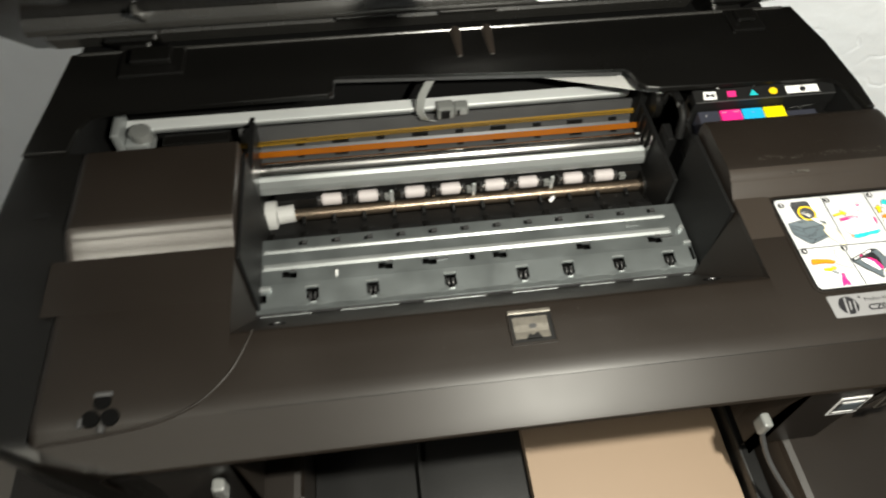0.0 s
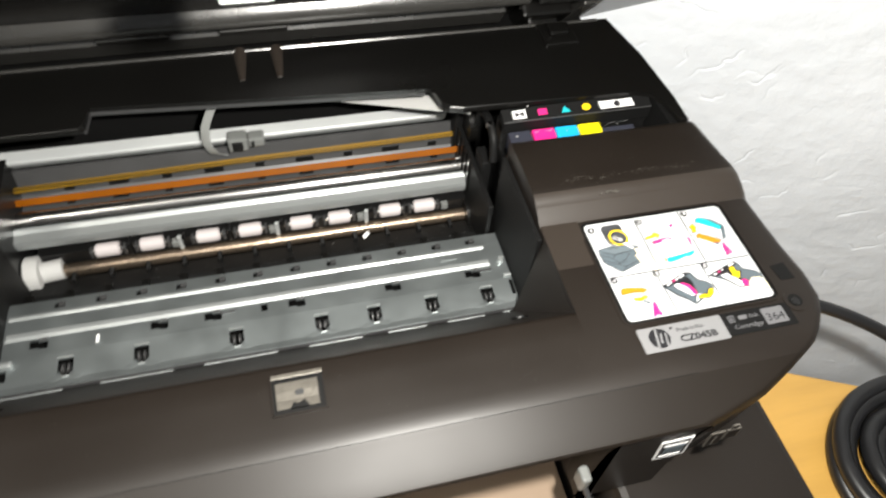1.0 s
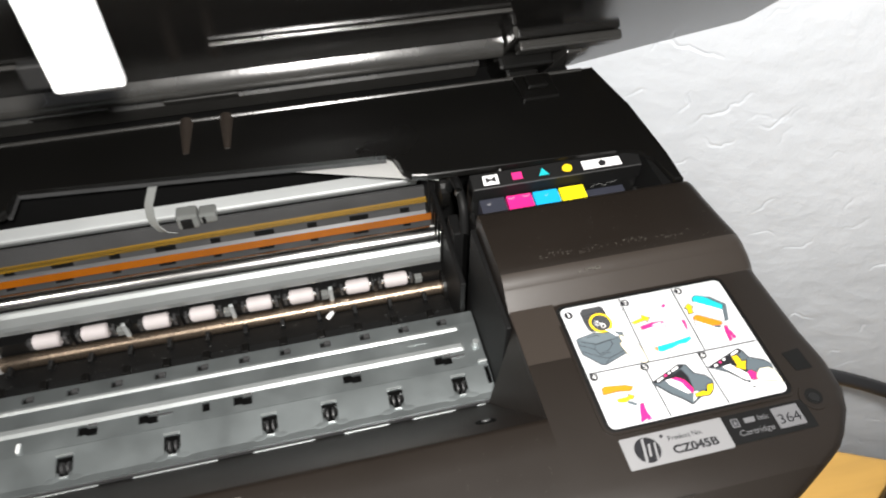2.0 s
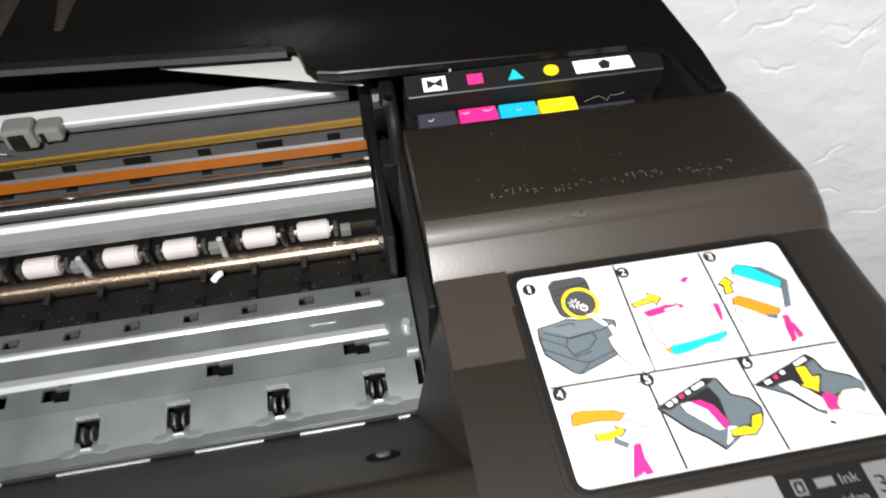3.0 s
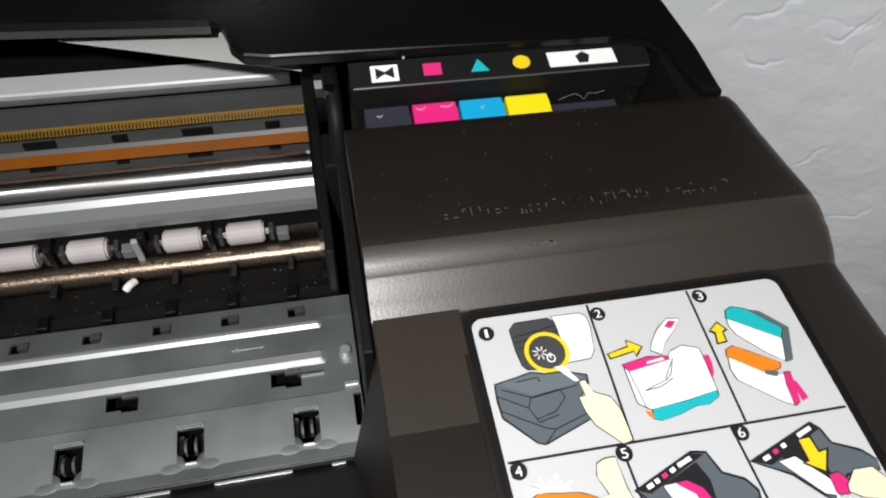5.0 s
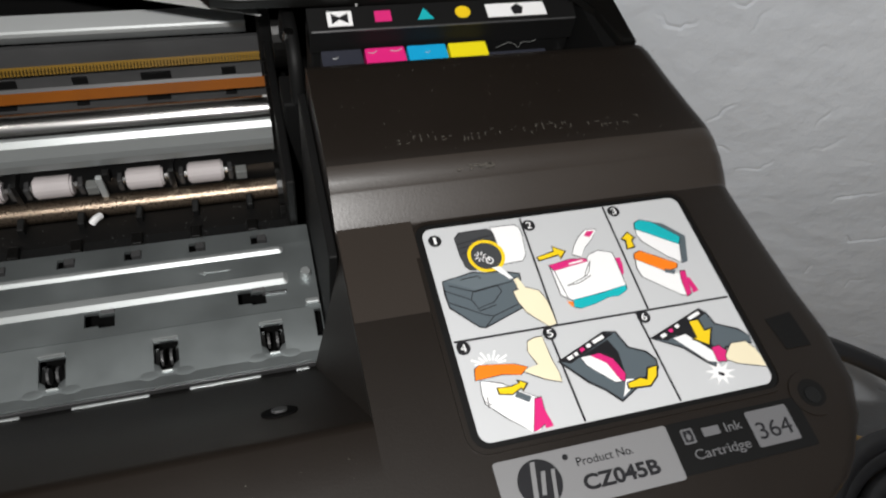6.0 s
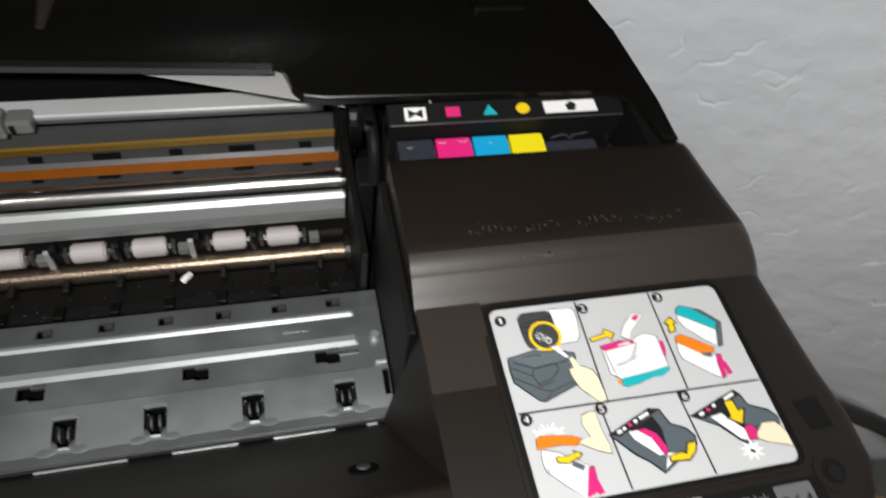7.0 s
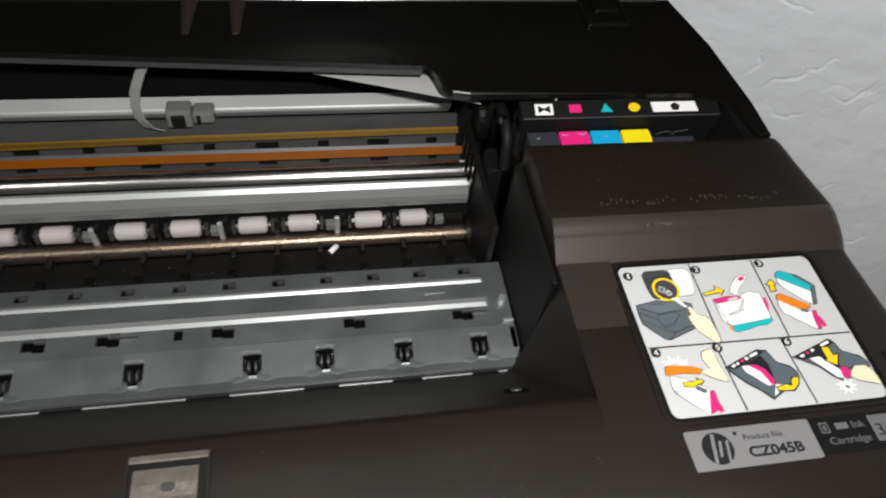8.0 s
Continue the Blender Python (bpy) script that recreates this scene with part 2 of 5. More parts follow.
def plaster_wall():
    u = np.concatenate([np.linspace(-0.75, 0.04, 60, endpoint=False), np.linspace(0.04, 0.56, 840), np.linspace(0.562, 0.9, 20)])
    v = np.concatenate([np.linspace(-0.75, -0.30, 40, endpoint=False), np.linspace(-0.30, 0.22, 760), np.linspace(0.222, 0.45, 20)])
    nu, nv = len(u), len(v)
    h = trowel_marks(u, v, np.array([[plaster_height(a, b) for a in u] for b in v]))
    base = WN * 0.245
    verts = []
    for j, b in enumerate(v):
        for i, a in enumerate(u):
            q = base + WT * float(a) - WN * float(h[j, i])
            verts.append((q.x, q.y, float(b)))
    faces = [(j * nu + i, j * nu + i + 1, (j + 1) * nu + i + 1, (j + 1) * nu + i) for j in range(nv - 1) for i in range(nu - 1)]
    me = bpy.data.meshes.new("wall_back")
    me.from_pydata(verts, [], faces)
    me.materials.append(PLASTER)
    me.shade_smooth()
    return tagged(new("wall_back", me), "white hand-trowelled plaster wall with raised ridges", "wall", kind="structure")


plaster_wall()
# unseen enclosure added to close the room and bounce the lamps' light
far = [WN * 0.26 + WT * s for s in (-2.2, 2.2)]
near = [p - WN * 3.4 for p in far]


def slab(name, a, b, z0, z1, thick, mat, label, category):
    d = (b - a).normalized()
    n = Vector((d.y, -d.x, 0)) * thick
    m = prism(bmesh.new(), [(a.x, a.y), (b.x, b.y), (b.x + n.x, b.y + n.y), (a.x + n.x, a.y + n.y)], z0, z1)
    return tagged(part(name, m, mat), label, category, kind="structure")


slab("wall_behind", far[0] + WN * 0.12, far[1] + WN * 0.12, -0.75, 1.75, 0.1, PLASTER, "plain white plaster behind the trowelled face", "wall")
slab("wall_side", far[0], near[0], -0.75, 1.75, -0.1, PLASTER, "unseen pale plastered side wall added to close the room", "wall")
slab("wall_opposite", near[0], near[1], -0.75, 1.75, -0.1, PLASTER, "unseen pale plastered opposite wall added to close the room", "wall")
slab("wall_other_side", near[1], far[1], -0.75, 1.75, -0.1, PLASTER, "unseen pale plastered wall added to close the room", "wall")
ring = [(p.x, p.y) for p in (far[0] + WN * 0.12, far[1] + WN * 0.12, near[1], near[0])]
tagged(part("floor", prism(bmesh.new(), ring, -0.8, -0.75), FLOORM), "dim brown floor far below the table", "floor", kind="structure")
tagged(part("ceiling", prism(bmesh.new(), ring, 1.75, 1.8), PLASTER), "unseen pale ceiling added to close the room", "ceiling", kind="structure")

# ---- the table ----
table = thing("table", "yellow varnished pine table that carries the printer", "table", (0.05, -0.2, -0.75))
edge = WN * 0.124
ta, tb = edge - WT * 0.20, edge + WT * 0.52
top_pts = [(ta.x, ta.y), (tb.x, tb.y), (tb.x - WN.x * 0.5, tb.y - WN.y * 0.5), (-0.205, -0.5)]
top = part("tabletop", prism(bmesh.new(), [(x - 0.05, y + 0.2) for x, y in top_pts], 0.722, 0.75, 0.003), WOOD, table)
for px, py in ((-0.17, 0.05), (0.42, -0.06), (-0.17, -0.42), (0.32, -0.42)):
    part("leg", boxes((px - 0.07, px - 0.03, py + 0.18, py + 0.22, 0, 0.722), bevel=0.003), WOOD, table)

# ---- the printer ----
printer = thing("printer", "dark brown inkjet printer with its scanner lid raised", "printer")

XR = ((-0.0908, 0.168), (-0.0875, 0.182), (-0.084, 0.193), (-0.078, 0.205), (-0.071, 0.2180), (-0.063, 0.2265), (-0.053, 0.2312), (-0.042, 0.2318), (-0.03, 0.2302), (-0.012, 0.2290), (0.003, 0.2285), (0.015, 0.2256), (0.03, 0.2235), (0.06, 0.2205), (0.097, 0.2180), (0.0985, 0.2145), (0.127, 0.2115))


def side(y):
    return float(np.interp(y, [p[0] for p in XR], [p[1] for p in XR]))


FRONT = [(-0.0855, 0.0955), (-0.0860, 0.112), (-0.0868, 0.130), (-0.0880, 0.150), (-0.0906, 0.1640), (-0.0914, 0.1655), (-0.0908, 0.1668), (-0.0890, 0.1676), (-0.0845, 0.1692), (-0.0800, 0.1708), (-0.0772, 0.1718), (-0.0760, 0.1723), (-0.0748, 0.1728), (-0.0730, 0.1733), (-0.0705, 0.1738), (-0.067, 0.1740)]
DECK = [(-0.060, 0.1740), (-0.053, 0.1740), (-0.042, 0.1740), (-0.030, 0.1740), (-0.018, 0.1740), (-0.006, 0.1740), (-0.0010, 0.1740), (-0.0005, 0.1742), (0.0020, 0.1761), (0.0056, 0.1788), (0.0060, 0.1790), (0.0066, 0.1792), (0.0078, 0.1801), (0.0092, 0.1809), (0.0112, 0.1816), (0.0138, 0.1820), (0.020, 0.1820), (0.031, 0.1820)]


def loft(bm, rows, xa, xb, floor_z, round_left=False, round_right=False, skirt_left=None, skirt_right=None):
    """A shell swept along rows of (y, z); its ends roll over or drop as plain skirts."""
    arc = [(math.sin(radians(a)), 1 - math.cos(radians(a))) for a in (15, 30, 45, 60, 75, 90)]
    grid = []
    lip = min(range(len(rows)), key=lambda i: rows[i][0])
    for i, (y, z) in enumerate(rows):
        low = i < lip and (round_left or round_right)
        yy = rows[lip][0] if low else y
        x0, x1 = xa(yy), xb(yy)
        r = 0.0 if low else min(0.005, max(0.0, z - floor_z - 0.001))
        foot_z = z if low else floor_z
        foot_y = y if low else y + 0.0106 * min(1.0, max(0.0, (-0.06 - y) / 0.03))
        line = [(x0 + (r if round_left else 0) + (x1 - x0 - (r if round_left else 0) - (r if round_right else 0)) * k / 10, z) for k in range(11)]
        if round_right:
            line += [(x1 - r + r * s, z - r * c) for s, c in arc] + [(x1 + (0 if low else 0.0015), foot_z)]
        elif skirt_right is not None:
            line += [(x1, skirt_right)]
        if round_left:
            line = [(x0 - (0 if low else 0.0015), foot_z)] + [(x0 + r - r * s, z - r * c) for s, c in reversed(arc)] + line
        elif skirt_left is not None:
            line = [(x0, skirt_left)] + line
        row = [bm.verts.new((x, y, zz)) for x, zz in line]
        if round_right:
            row[-1].co.y = foot_y
        if round_left:
            row[0].co.y = foot_y
        grid.append(row)
    for a, b in zip(grid, grid[1:]):
        for i in range(len(a) - 1):
            bm.faces.new((a[i], a[i + 1], b[i + 1], b[i]))
    return bm


CX = 0.033
XL_IN, XR_IN = -0.0895, 0.1312
right_rows = FRONT + DECK + [(0.040, 0.1820), (0.0422, 0.1816), (0.0432, 0.1805), (0.0435, 0.178), (0.0435, 0.165)]
left_rows = FRONT + DECK + [(0.052, 0.1820), (0.0545, 0.1816), (0.0555, 0.1805), (0.056, 0.178), (0.056, 0.165)]
mid_rows = FRONT + [(-0.060, 0.1740), (-0.053, 0.1740), (-0.0438, 0.1740), (-0.0425, 0.1736), (-0.0414, 0.1726), (-0.0118, 0.1315), (-0.0082, 0.1268), (-0.0078, 0.118)]
shell = part("right_cover", loft(bmesh.new(), right_rows, lambda y: XR_IN, side, 0.095, round_right=True, skirt_left=0.10), PLASTIC, printer, "brown-black textured cover beside the cartridge bay", smooth=True)
left_cover = part("left_cover", loft(bmesh.new(), left_rows, lambda y: max(CX - side(y), -0.1600), lambda y: XL_IN, 0.095, round_left=True, skirt_right=0.10), PLASTIC, printer, "brown-black textured cover with a ridge", smooth=True)
flank_rows = FRONT[:11] + [(-0.0740, 0.1718), (-0.060, 0.1722), (-0.020, 0.1726), (-0.001, 0.1730), (0.012, 0.1775), (0.030, 0.1800), (0.0555, 0.1806), (0.0560, 0.165)]
part("left_flank", loft(bmesh.new(), flank_rows, lambda y: CX - side(y), lambda y: max(CX - side(y) + 0.012, -0.1590), 0.095, round_left=True), GLOSSY, left_cover, "black satin flank beside the cover", smooth=True)
mid_cover = part("front_cover", loft(bmesh.new(), mid_rows, lambda y: XL_IN, lambda y: XR_IN, 0.10), PLASTIC, printer, "brown-black front cover above the paper mouth", smooth=True)
for cov in (shell, left_cover, mid_cover):
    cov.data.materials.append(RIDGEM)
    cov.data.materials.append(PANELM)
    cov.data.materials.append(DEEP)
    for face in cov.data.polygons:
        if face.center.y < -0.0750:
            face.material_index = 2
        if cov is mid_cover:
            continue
        # the ridge takes the lightened plastic, so its lit look is partly colour
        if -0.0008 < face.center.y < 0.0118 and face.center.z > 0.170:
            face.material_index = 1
# the front face of the middle stops at its lower lip
bm = bmesh.new()
bm.from_mesh(mid_cover.data)
bmesh.ops.delete(bm, geom=[f for f in bm.faces if f.calc_center_median().y < -0.07 and f.calc_center_median().z < 0.1655], context="FACES")
bm.to_mesh(mid_cover.data)
bm.free()
part("front_lip", profile(bmesh.new(), [(-0.0912, 0.1653), (-0.0904, 0.1641), (-0.072, 0.1660), (-0.072, 0.1700)], XL_IN, XR_IN), PLASTIC, mid_cover)

rear = [(CX + 0.002 - side(0.127), 0.1265), (CX + 0.002 - side(0.06), 0.0562), (-0.166, 0.0562), (-0.164, 0.072), (-0.160, 0.079), (-0.150, 0.081), (-0.047, 0.0815), (-0.0450, 0.0840), (-0.044, 0.0955), (0.103, 0.0850), (0.1055, 0.0835), (0.1068, 0.0790), (0.1080, 0.0735), (0.111, 0.0695), (0.117, 0.0682), (0.203, 0.0665), (0.2085, 0.0645), (0.2125, 0.058), (0.2145, 0.0437), (side(0.0437) - 0.0034, 0.0437), (side(0.06) - 0.002, 0.06), (side(0.0965) - 0.001, 0.0965), (side(0.0985), 0.0985), (side(0.127), 0.1265)]
rear_deck = part("rear_deck", prism(bmesh.new(), rear, 0.1792, 0.1822, 0.0011), GLOSSY, printer, "black satin deck behind the mechanism", smooth=False)
# ribs in the lightened plastic, which paints their soft highlights
for nx in (0.0215, 0.0385):
    bm = bmesh.new()
    tube(bm, (nx, 0.1030, 0.1812), (nx, 0.1260, 0.1802), 0.0016, 20, 0.0038)
    part("rib", bm, RIDGEM, rear_deck, smooth=True)
# thin lighter bead added for the highlight on the deck's rounded rear edge
part("rear_edge_highlight", hose([(-0.172, 0.1250, 0.1822), (0.0, 0.1250, 0.1824), (0.205, 0.1250, 0.1822)], 0.0010, 8, 3), LEDGE, rear_deck, smooth=True)
part("hinge_pad", boxes((0.170, 0.188, 0.106, 0.124, 0.1815, 0.1842), (0.174, 0.184, 0.112, 0.121, 0.184, 0.1865), bevel=0.001), GLOSSY, rear_deck)
part("hinge_pad", boxes((-0.150, -0.118, 0.104, 0.124, 0.1815, 0.1842), (-0.144, -0.124, 0.110, 0.121, 0.184, 0.188), bevel=0.001), GLOSSY, rear_deck)

part("bay_lining", boxes((0.1290, 0.1309, -0.0060, 0.0430, 0.1002, 0.1730), bevel=0.0004), DEEP, shell, "black lining of the bay")
bm = bmesh.new()
fv = [bm.verts.new(p) for p in ((0.1245, -0.0084, 0.1265), (0.1316, -0.0430, 0.1736), (0.1314, -0.0062, 0.1736), (0.1282, -0.0062, 0.1265), (0.1314, -0.0062, 0.1265), (0.1314, -0.0084, 0.1265))]
for q in ((0, 1, 2, 3), (3, 2, 4), (0, 3, 4, 5), (5, 4, 2, 1), (0, 5, 1)):
    bm.faces.new([fv[k] for k in q])
part("recess_cheek", bm, PLASTIC, shell)
part("bay_lining", boxes((-0.0893, -0.0876, -0.0060, 0.0550, 0.1002, 0.1730), bevel=0.0004), DEEP, left_cover, "black lining of the bay")
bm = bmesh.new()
# facet of the same cover, lightened as if the lamp caught it
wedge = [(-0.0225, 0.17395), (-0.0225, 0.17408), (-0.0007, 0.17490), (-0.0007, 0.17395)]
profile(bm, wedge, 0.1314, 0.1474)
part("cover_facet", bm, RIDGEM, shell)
part("cover_facet", profile(bmesh.new(), [(-0.0270, 0.17395), (-0.0270, 0.17408), (-0.0009, 0.17475), (-0.0009, 0.17395)], -0.1640, -0.0897), PLASTIC, left_cover)
part("cover_seam", hose([(-0.0810, -0.042, 0.1735), (-0.0838, -0.050, 0.1739), (-0.0890, -0.060, 0.1739), (-0.0990, -0.070, 0.1737), (-0.1120, -0.0750, 0.1726), (-0.1300, -0.0775, 0.1717), (-0.155, -0.0790, 0.1712)], 0.0007, 8, 6), PLASTIC, left_cover, smooth=True)

part("parting_line", hose([(-0.0890, -0.0746, 0.17288), (0.02, -0.0746, 0.17288), (0.1660, -0.0746, 0.17288)], 0.00014, 6, 2), DEEP, mid_cover)

# lower housing and paper mouth
part("side_housing", boxes((0.152, 0.238, -0.32, 0.10, 0.0, 0.0945), bevel=0.004), PLASTIC, printer, "dark right-hand base of the paper tray")
part("side_housing", boxes((-0.205, -0.0735, -0.32, 0.10, 0.0, 0.0945), bevel=0.004), PLASTIC, printer, "dark left-hand base of the paper tray")
part("tray_floor", boxes((-0.0730, 0.1515, -0.32, 0.10, 0.003, 0.052)), BLACK, printer, "black floor of the paper tray")
part("tray_rail", boxes((0.1425, 0.1505, -0.32, -0.03, 0.0525, 0.070), bevel=0.001), BLACK, printer)
part("tray_edge_strip", boxes((-0.0745, -0.0728, -0.32, -0.085, 0.090, 0.0965), bevel=0.0004), SILVERPRINT, printer, "thin pale edge of the tray")
part("tray_partition", boxes((-0.02, -0.018, -0.32, -0.05, 0.0525, 0.058)), BLACK, printer)
part("chassis_floor", boxes((-0.188, 0.205, -0.02, 0.124, 0.0952, 0.100), (-0.07, 0.15, -0.024, -0.0205, 0.0525, 0.118)), DEEP, printer)
part("back_panel", boxes((-0.178, 0.2105, 0.1257, 0.1268, 0.0, 0.1788)), BLACK, printer)

sheet = tagged(part("photo_paper", prism(bmesh.new(), [(0.036, -0.031), (0.036, -0.19), (0.1405, -0.19), (0.1405, -0.031)], 0.0525, 0.0605), PAPER), "pinkish beige photo paper lying in the tray", "paper")

# small fittings on the right of the front face
clip = part("release_clip", boxes((0.1235, 0.1275, -0.0925, -0.086, 0.128, 0.138), bevel=0.0012), CLEAR, printer, "clear moulded clip under the front edge")
part("release_clip", boxes((-0.1010, -0.0960, -0.0935, -0.0880, 0.134, 0.144), (-0.1030, -0.0985, -0.0920, -0.0870, 0.124, 0.1345), bevel=0.0012), CLEAR, printer)
part("stay_wire", hose([(0.127, -0.088, 0.128), (0.133, -0.10, 0.112), (0.145, -0.125, 0.100), (0.152, -0.16, 0.0965), (0.153, -0.24, 0.096)], 0.0012), GREYM, printer, "thin grey stay beside the tray", smooth=True)
def on_face(name, pts, mat, parent, lift, note=""):
    """A flat mark on the leaning front face; pts in metres across and up."""
    bm = bmesh.new()
    zs, ys = [p[1] for p in FRONT[:5]], [p[0] for p in FRONT[:5]]
    a = [bm.verts.new((x, float(np.interp(z, zs, ys)) - lift, z)) for x, z in pts]
    k = [bm.verts.new((x, float(np.interp(z, zs, ys)) + 0.0004, z)) for x, z in pts]
    bm.faces.new(a)
    bm.faces.new(k)
    for i in range(len(pts)):
        q = (i + 1) % len(pts)
        bm.faces.new((a[i], a[q], k[q], k[i]))
    return part(name, bm, mat, parent, note)


def skewed(x0, x1, z0, z1):
    return [(x0 - (z0 - 0.116) * 0.16, z0), (x1 - (z0 - 0.116) * 0.16, z0), (x1 - (z1 - 0.116) * 0.16, z1), (x0 - (z1 - 0.116) * 0.16, z1)]


front_mark = on_face("approval_mark", skewed(0.1590, 0.1725, 0.1270, 0.1480), INKWHITE, printer, 0.0003, "white square approval mark")
on_face("mark_field", skewed(0.1600, 0.1715, 0.1292, 0.1462), INKBLACK, front_mark, 0.0005)
on_face("mark_bar", skewed(0.1608, 0.1706, 0.1424, 0.1440), INKWHITE, front_mark, 0.0007)
on_face("mark_bar", skewed(0.1606, 0.1700, 0.1302, 0.1318), INKWHITE, front_mark, 0.0007)
on_face("mark_bar", skewed(0.1616, 0.1700, 0.1340, 0.1410), INKGREY, front_mark, 0.0007)
for q, (fx, fz, fw, fh) in enumerate(((0.1808, 0.1290, 0.0062, 0.0150), (0.1876, 0.1340, 0.0060, 0.0105), (0.1888, 0.1452, 0.0026, 0.0040))):
    stamp = on_face("stamped_mark", skewed(fx, fx + fw, fz, fz + fh), GLINT_WEAR, printer, 0.0002, "faint grey stamped mark")
    on_face("mark_field", skewed(fx + 0.0006, fx + fw - 0.0006, fz + 0.0012, fz + fh - 0.0012), PANELM, stamp, 0.0004)
    if q == 0:
        on_face("mark_stroke", skewed(fx + 0.0022, fx + 0.0030, fz + 0.0030, fz + fh - 0.0030), GLINT_WEAR, stamp, 0.0006)

# latch socket in the front cover
latch = part("latch_socket", boxes((0.0195, 0.0365, -0.0605, -0.0462, 0.1739, 0.1744)), DEEP, printer, "square latch socket with a bright bent spring")
part("spring_plate", profile(bmesh.new(), [(-0.0466, 0.1746), (-0.0478, 0.1747), (-0.0474, 0.1750), (-0.0462, 0.1749)], 0.0195, 0.0365), SPRINGM, latch)
tongue = part("spring_tongue", profile(bmesh.new(), [(-0.0494, 0.1747), (-0.0530, 0.1750), (-0.0560, 0.1747), (-0.0592, 0.1752), (-0.0592, 0.1749), (-0.0560, 0.1744), (-0.0494, 0.1744)], 0.0206, 0.0345), SPRINGM, latch)
part("tongue_notch", prism(bmesh.new(), [(0.0250, -0.0593), (0.0262, -0.0572), (0.0278, -0.0580), (0.0296, -0.0568), (0.0312, -0.0593)], 0.1744, 0.1754), DEEP, tongue)
part("tongue_slot", prism(bmesh.new(), rounded(0.0268, 0.0298, -0.0548, -0.0528, 0.0008), 0.1744, 0.1752), GREYM, tongue)
part("socket_rim", boxes((0.0190, 0.0196, -0.0608, -0.0460, 0.1738, 0.1749), (0.0364, 0.0370, -0.0608, -0.0460, 0.1738, 0.1749), (0.0190, 0.0370, -0.0612, -0.0606, 0.1738, 0.1749)), PLASTIC, latch)
# holes and screws
for sx, sy, sz, r in ((0.1150, -0.0318, 0.1592, 0.0036), (-0.0740, -0.0318, 0.1592, 0.0036)):
    # near-black plug just proud of the slope; the hole's shade is its colour
    nrm = Vector((0, 0.81, 0.59))
    bm = bmesh.new()
    tube(bm, Vector((sx, sy, sz)) - nrm * 0.003, Vector((sx, sy, sz)) + nrm * 0.0004, r, 24)
    hole = part("screw_hole", bm, HOLE, printer, smooth=False)
    bm = bmesh.new()
    tube(bm, Vector((sx, sy, sz)) - nrm * 0.001, Vector((sx, sy, sz)) + nrm * 0.0009, 0.0016, 12)
    part("screw", bm, GREYM, hole)
bm = bmesh.new()
tube(bm, (0.2176, -0.0543, 0.170), (0.2176, -0.0543, 0.17435), 0.0050, 24, 0.0047)
boss = part("screw_boss", bm, PLASTIC, printer)
bm = bmesh.new()
tube(bm, (0.2176, -0.0543, 0.170), (0.2176, -0.0543, 0.17445), 0.0029, 20)
part("screw_hole", bm, DEEP, boss)
bm = bmesh.new()
tube(bm, (0.2173, -0.0548, 0.170), (0.2173, -0.0548, 0.1748), 0.0017, 12)
part("screw", bm, BLACK, boss)
# flat patch on the cover; the pocket's shade is painted as black
part("finger_pit", prism(bmesh.new(), [(0.2178, -0.0445), (0.2238, -0.0445), (0.2232, -0.0365), (0.2166, -0.0372)], 0.170, 0.17420), DEEP, printer, "flat black patch for a shallow rectangular pocket")
# three near-black discs on the cover stand in for the hole's shade
bm = bmesh.new()
for ang in (90, 210, 330):
    a = radians(ang)
    tube(bm, (-0.1335 + 0.0040 * math.cos(a), -0.0700 + 0.0040 * math.sin(a), 0.170), (-0.1335 + 0.0040 * math.cos(a), -0.0700 + 0.0040 * math.sin(a), 0.1743), 0.0032, 16)
part("catch_hole", bm, HOLE, printer, "three-lobed catch hole drawn as near-black discs")
part("catch_rim", boxes((-0.1368, -0.1302, -0.0640, -0.0622, 0.173, 0.1752), (-0.1412, -0.1395, -0.0750, -0.0715, 0.172, 0.1746), (-0.1335, -0.1318, -0.0775, -0.0748, 0.172, 0.1746), bevel=0.0005), GREYM, printer)

# ---- the mechanism ----
mech_x0, mech_x1 = -0.0885, 0.1235
PLATE_LINE = [(-0.0076, 0.12955), (-0.0049, 0.1293), (0.0076, 0.1305), (0.0080, 0.1302), (0.0152, 0.1304), (0.0200, 0.1305), (0.0250, 0.1306), (0.0288, 0.1306), (0.0350, 0.1300)]
WHEEL_X = (0.115, 0.089, 0.063, 0.040, 0.004, -0.034, -0.063)
SPRING_X = ((0.112, 2), (0.0745, 1), (0.0315, 1), (0.0165, 0), (-0.004, 2), (-0.026, 1), (-0.073, 1))
HOLES = [(x - 0.0030, x + 0.0030, -0.0036, 0.0042) for x in WHEEL_X]
for x, kind in SPRING_X:
    HOLES += [(x - 0.0014, x + 0.0014, 0.0112, 0.0150)] if kind == 0 else [(x - 0.0046, x - 0.0012, 0.0112, 0.0150), (x - 0.0012, x + 0.0026, 0.0106, 0.0142)]
HOLES += [(0.1264, 0.1282, -0.0012, 0.0066), (-0.0895, -0.0850, -0.0020, 0.0026)]
HOLES += [(0.1148 - k * 0.01655 - 0.0024, 0.1148 - k * 0.01655 + 0.0020, 0.0300, 0.0330) for k in range(12)]


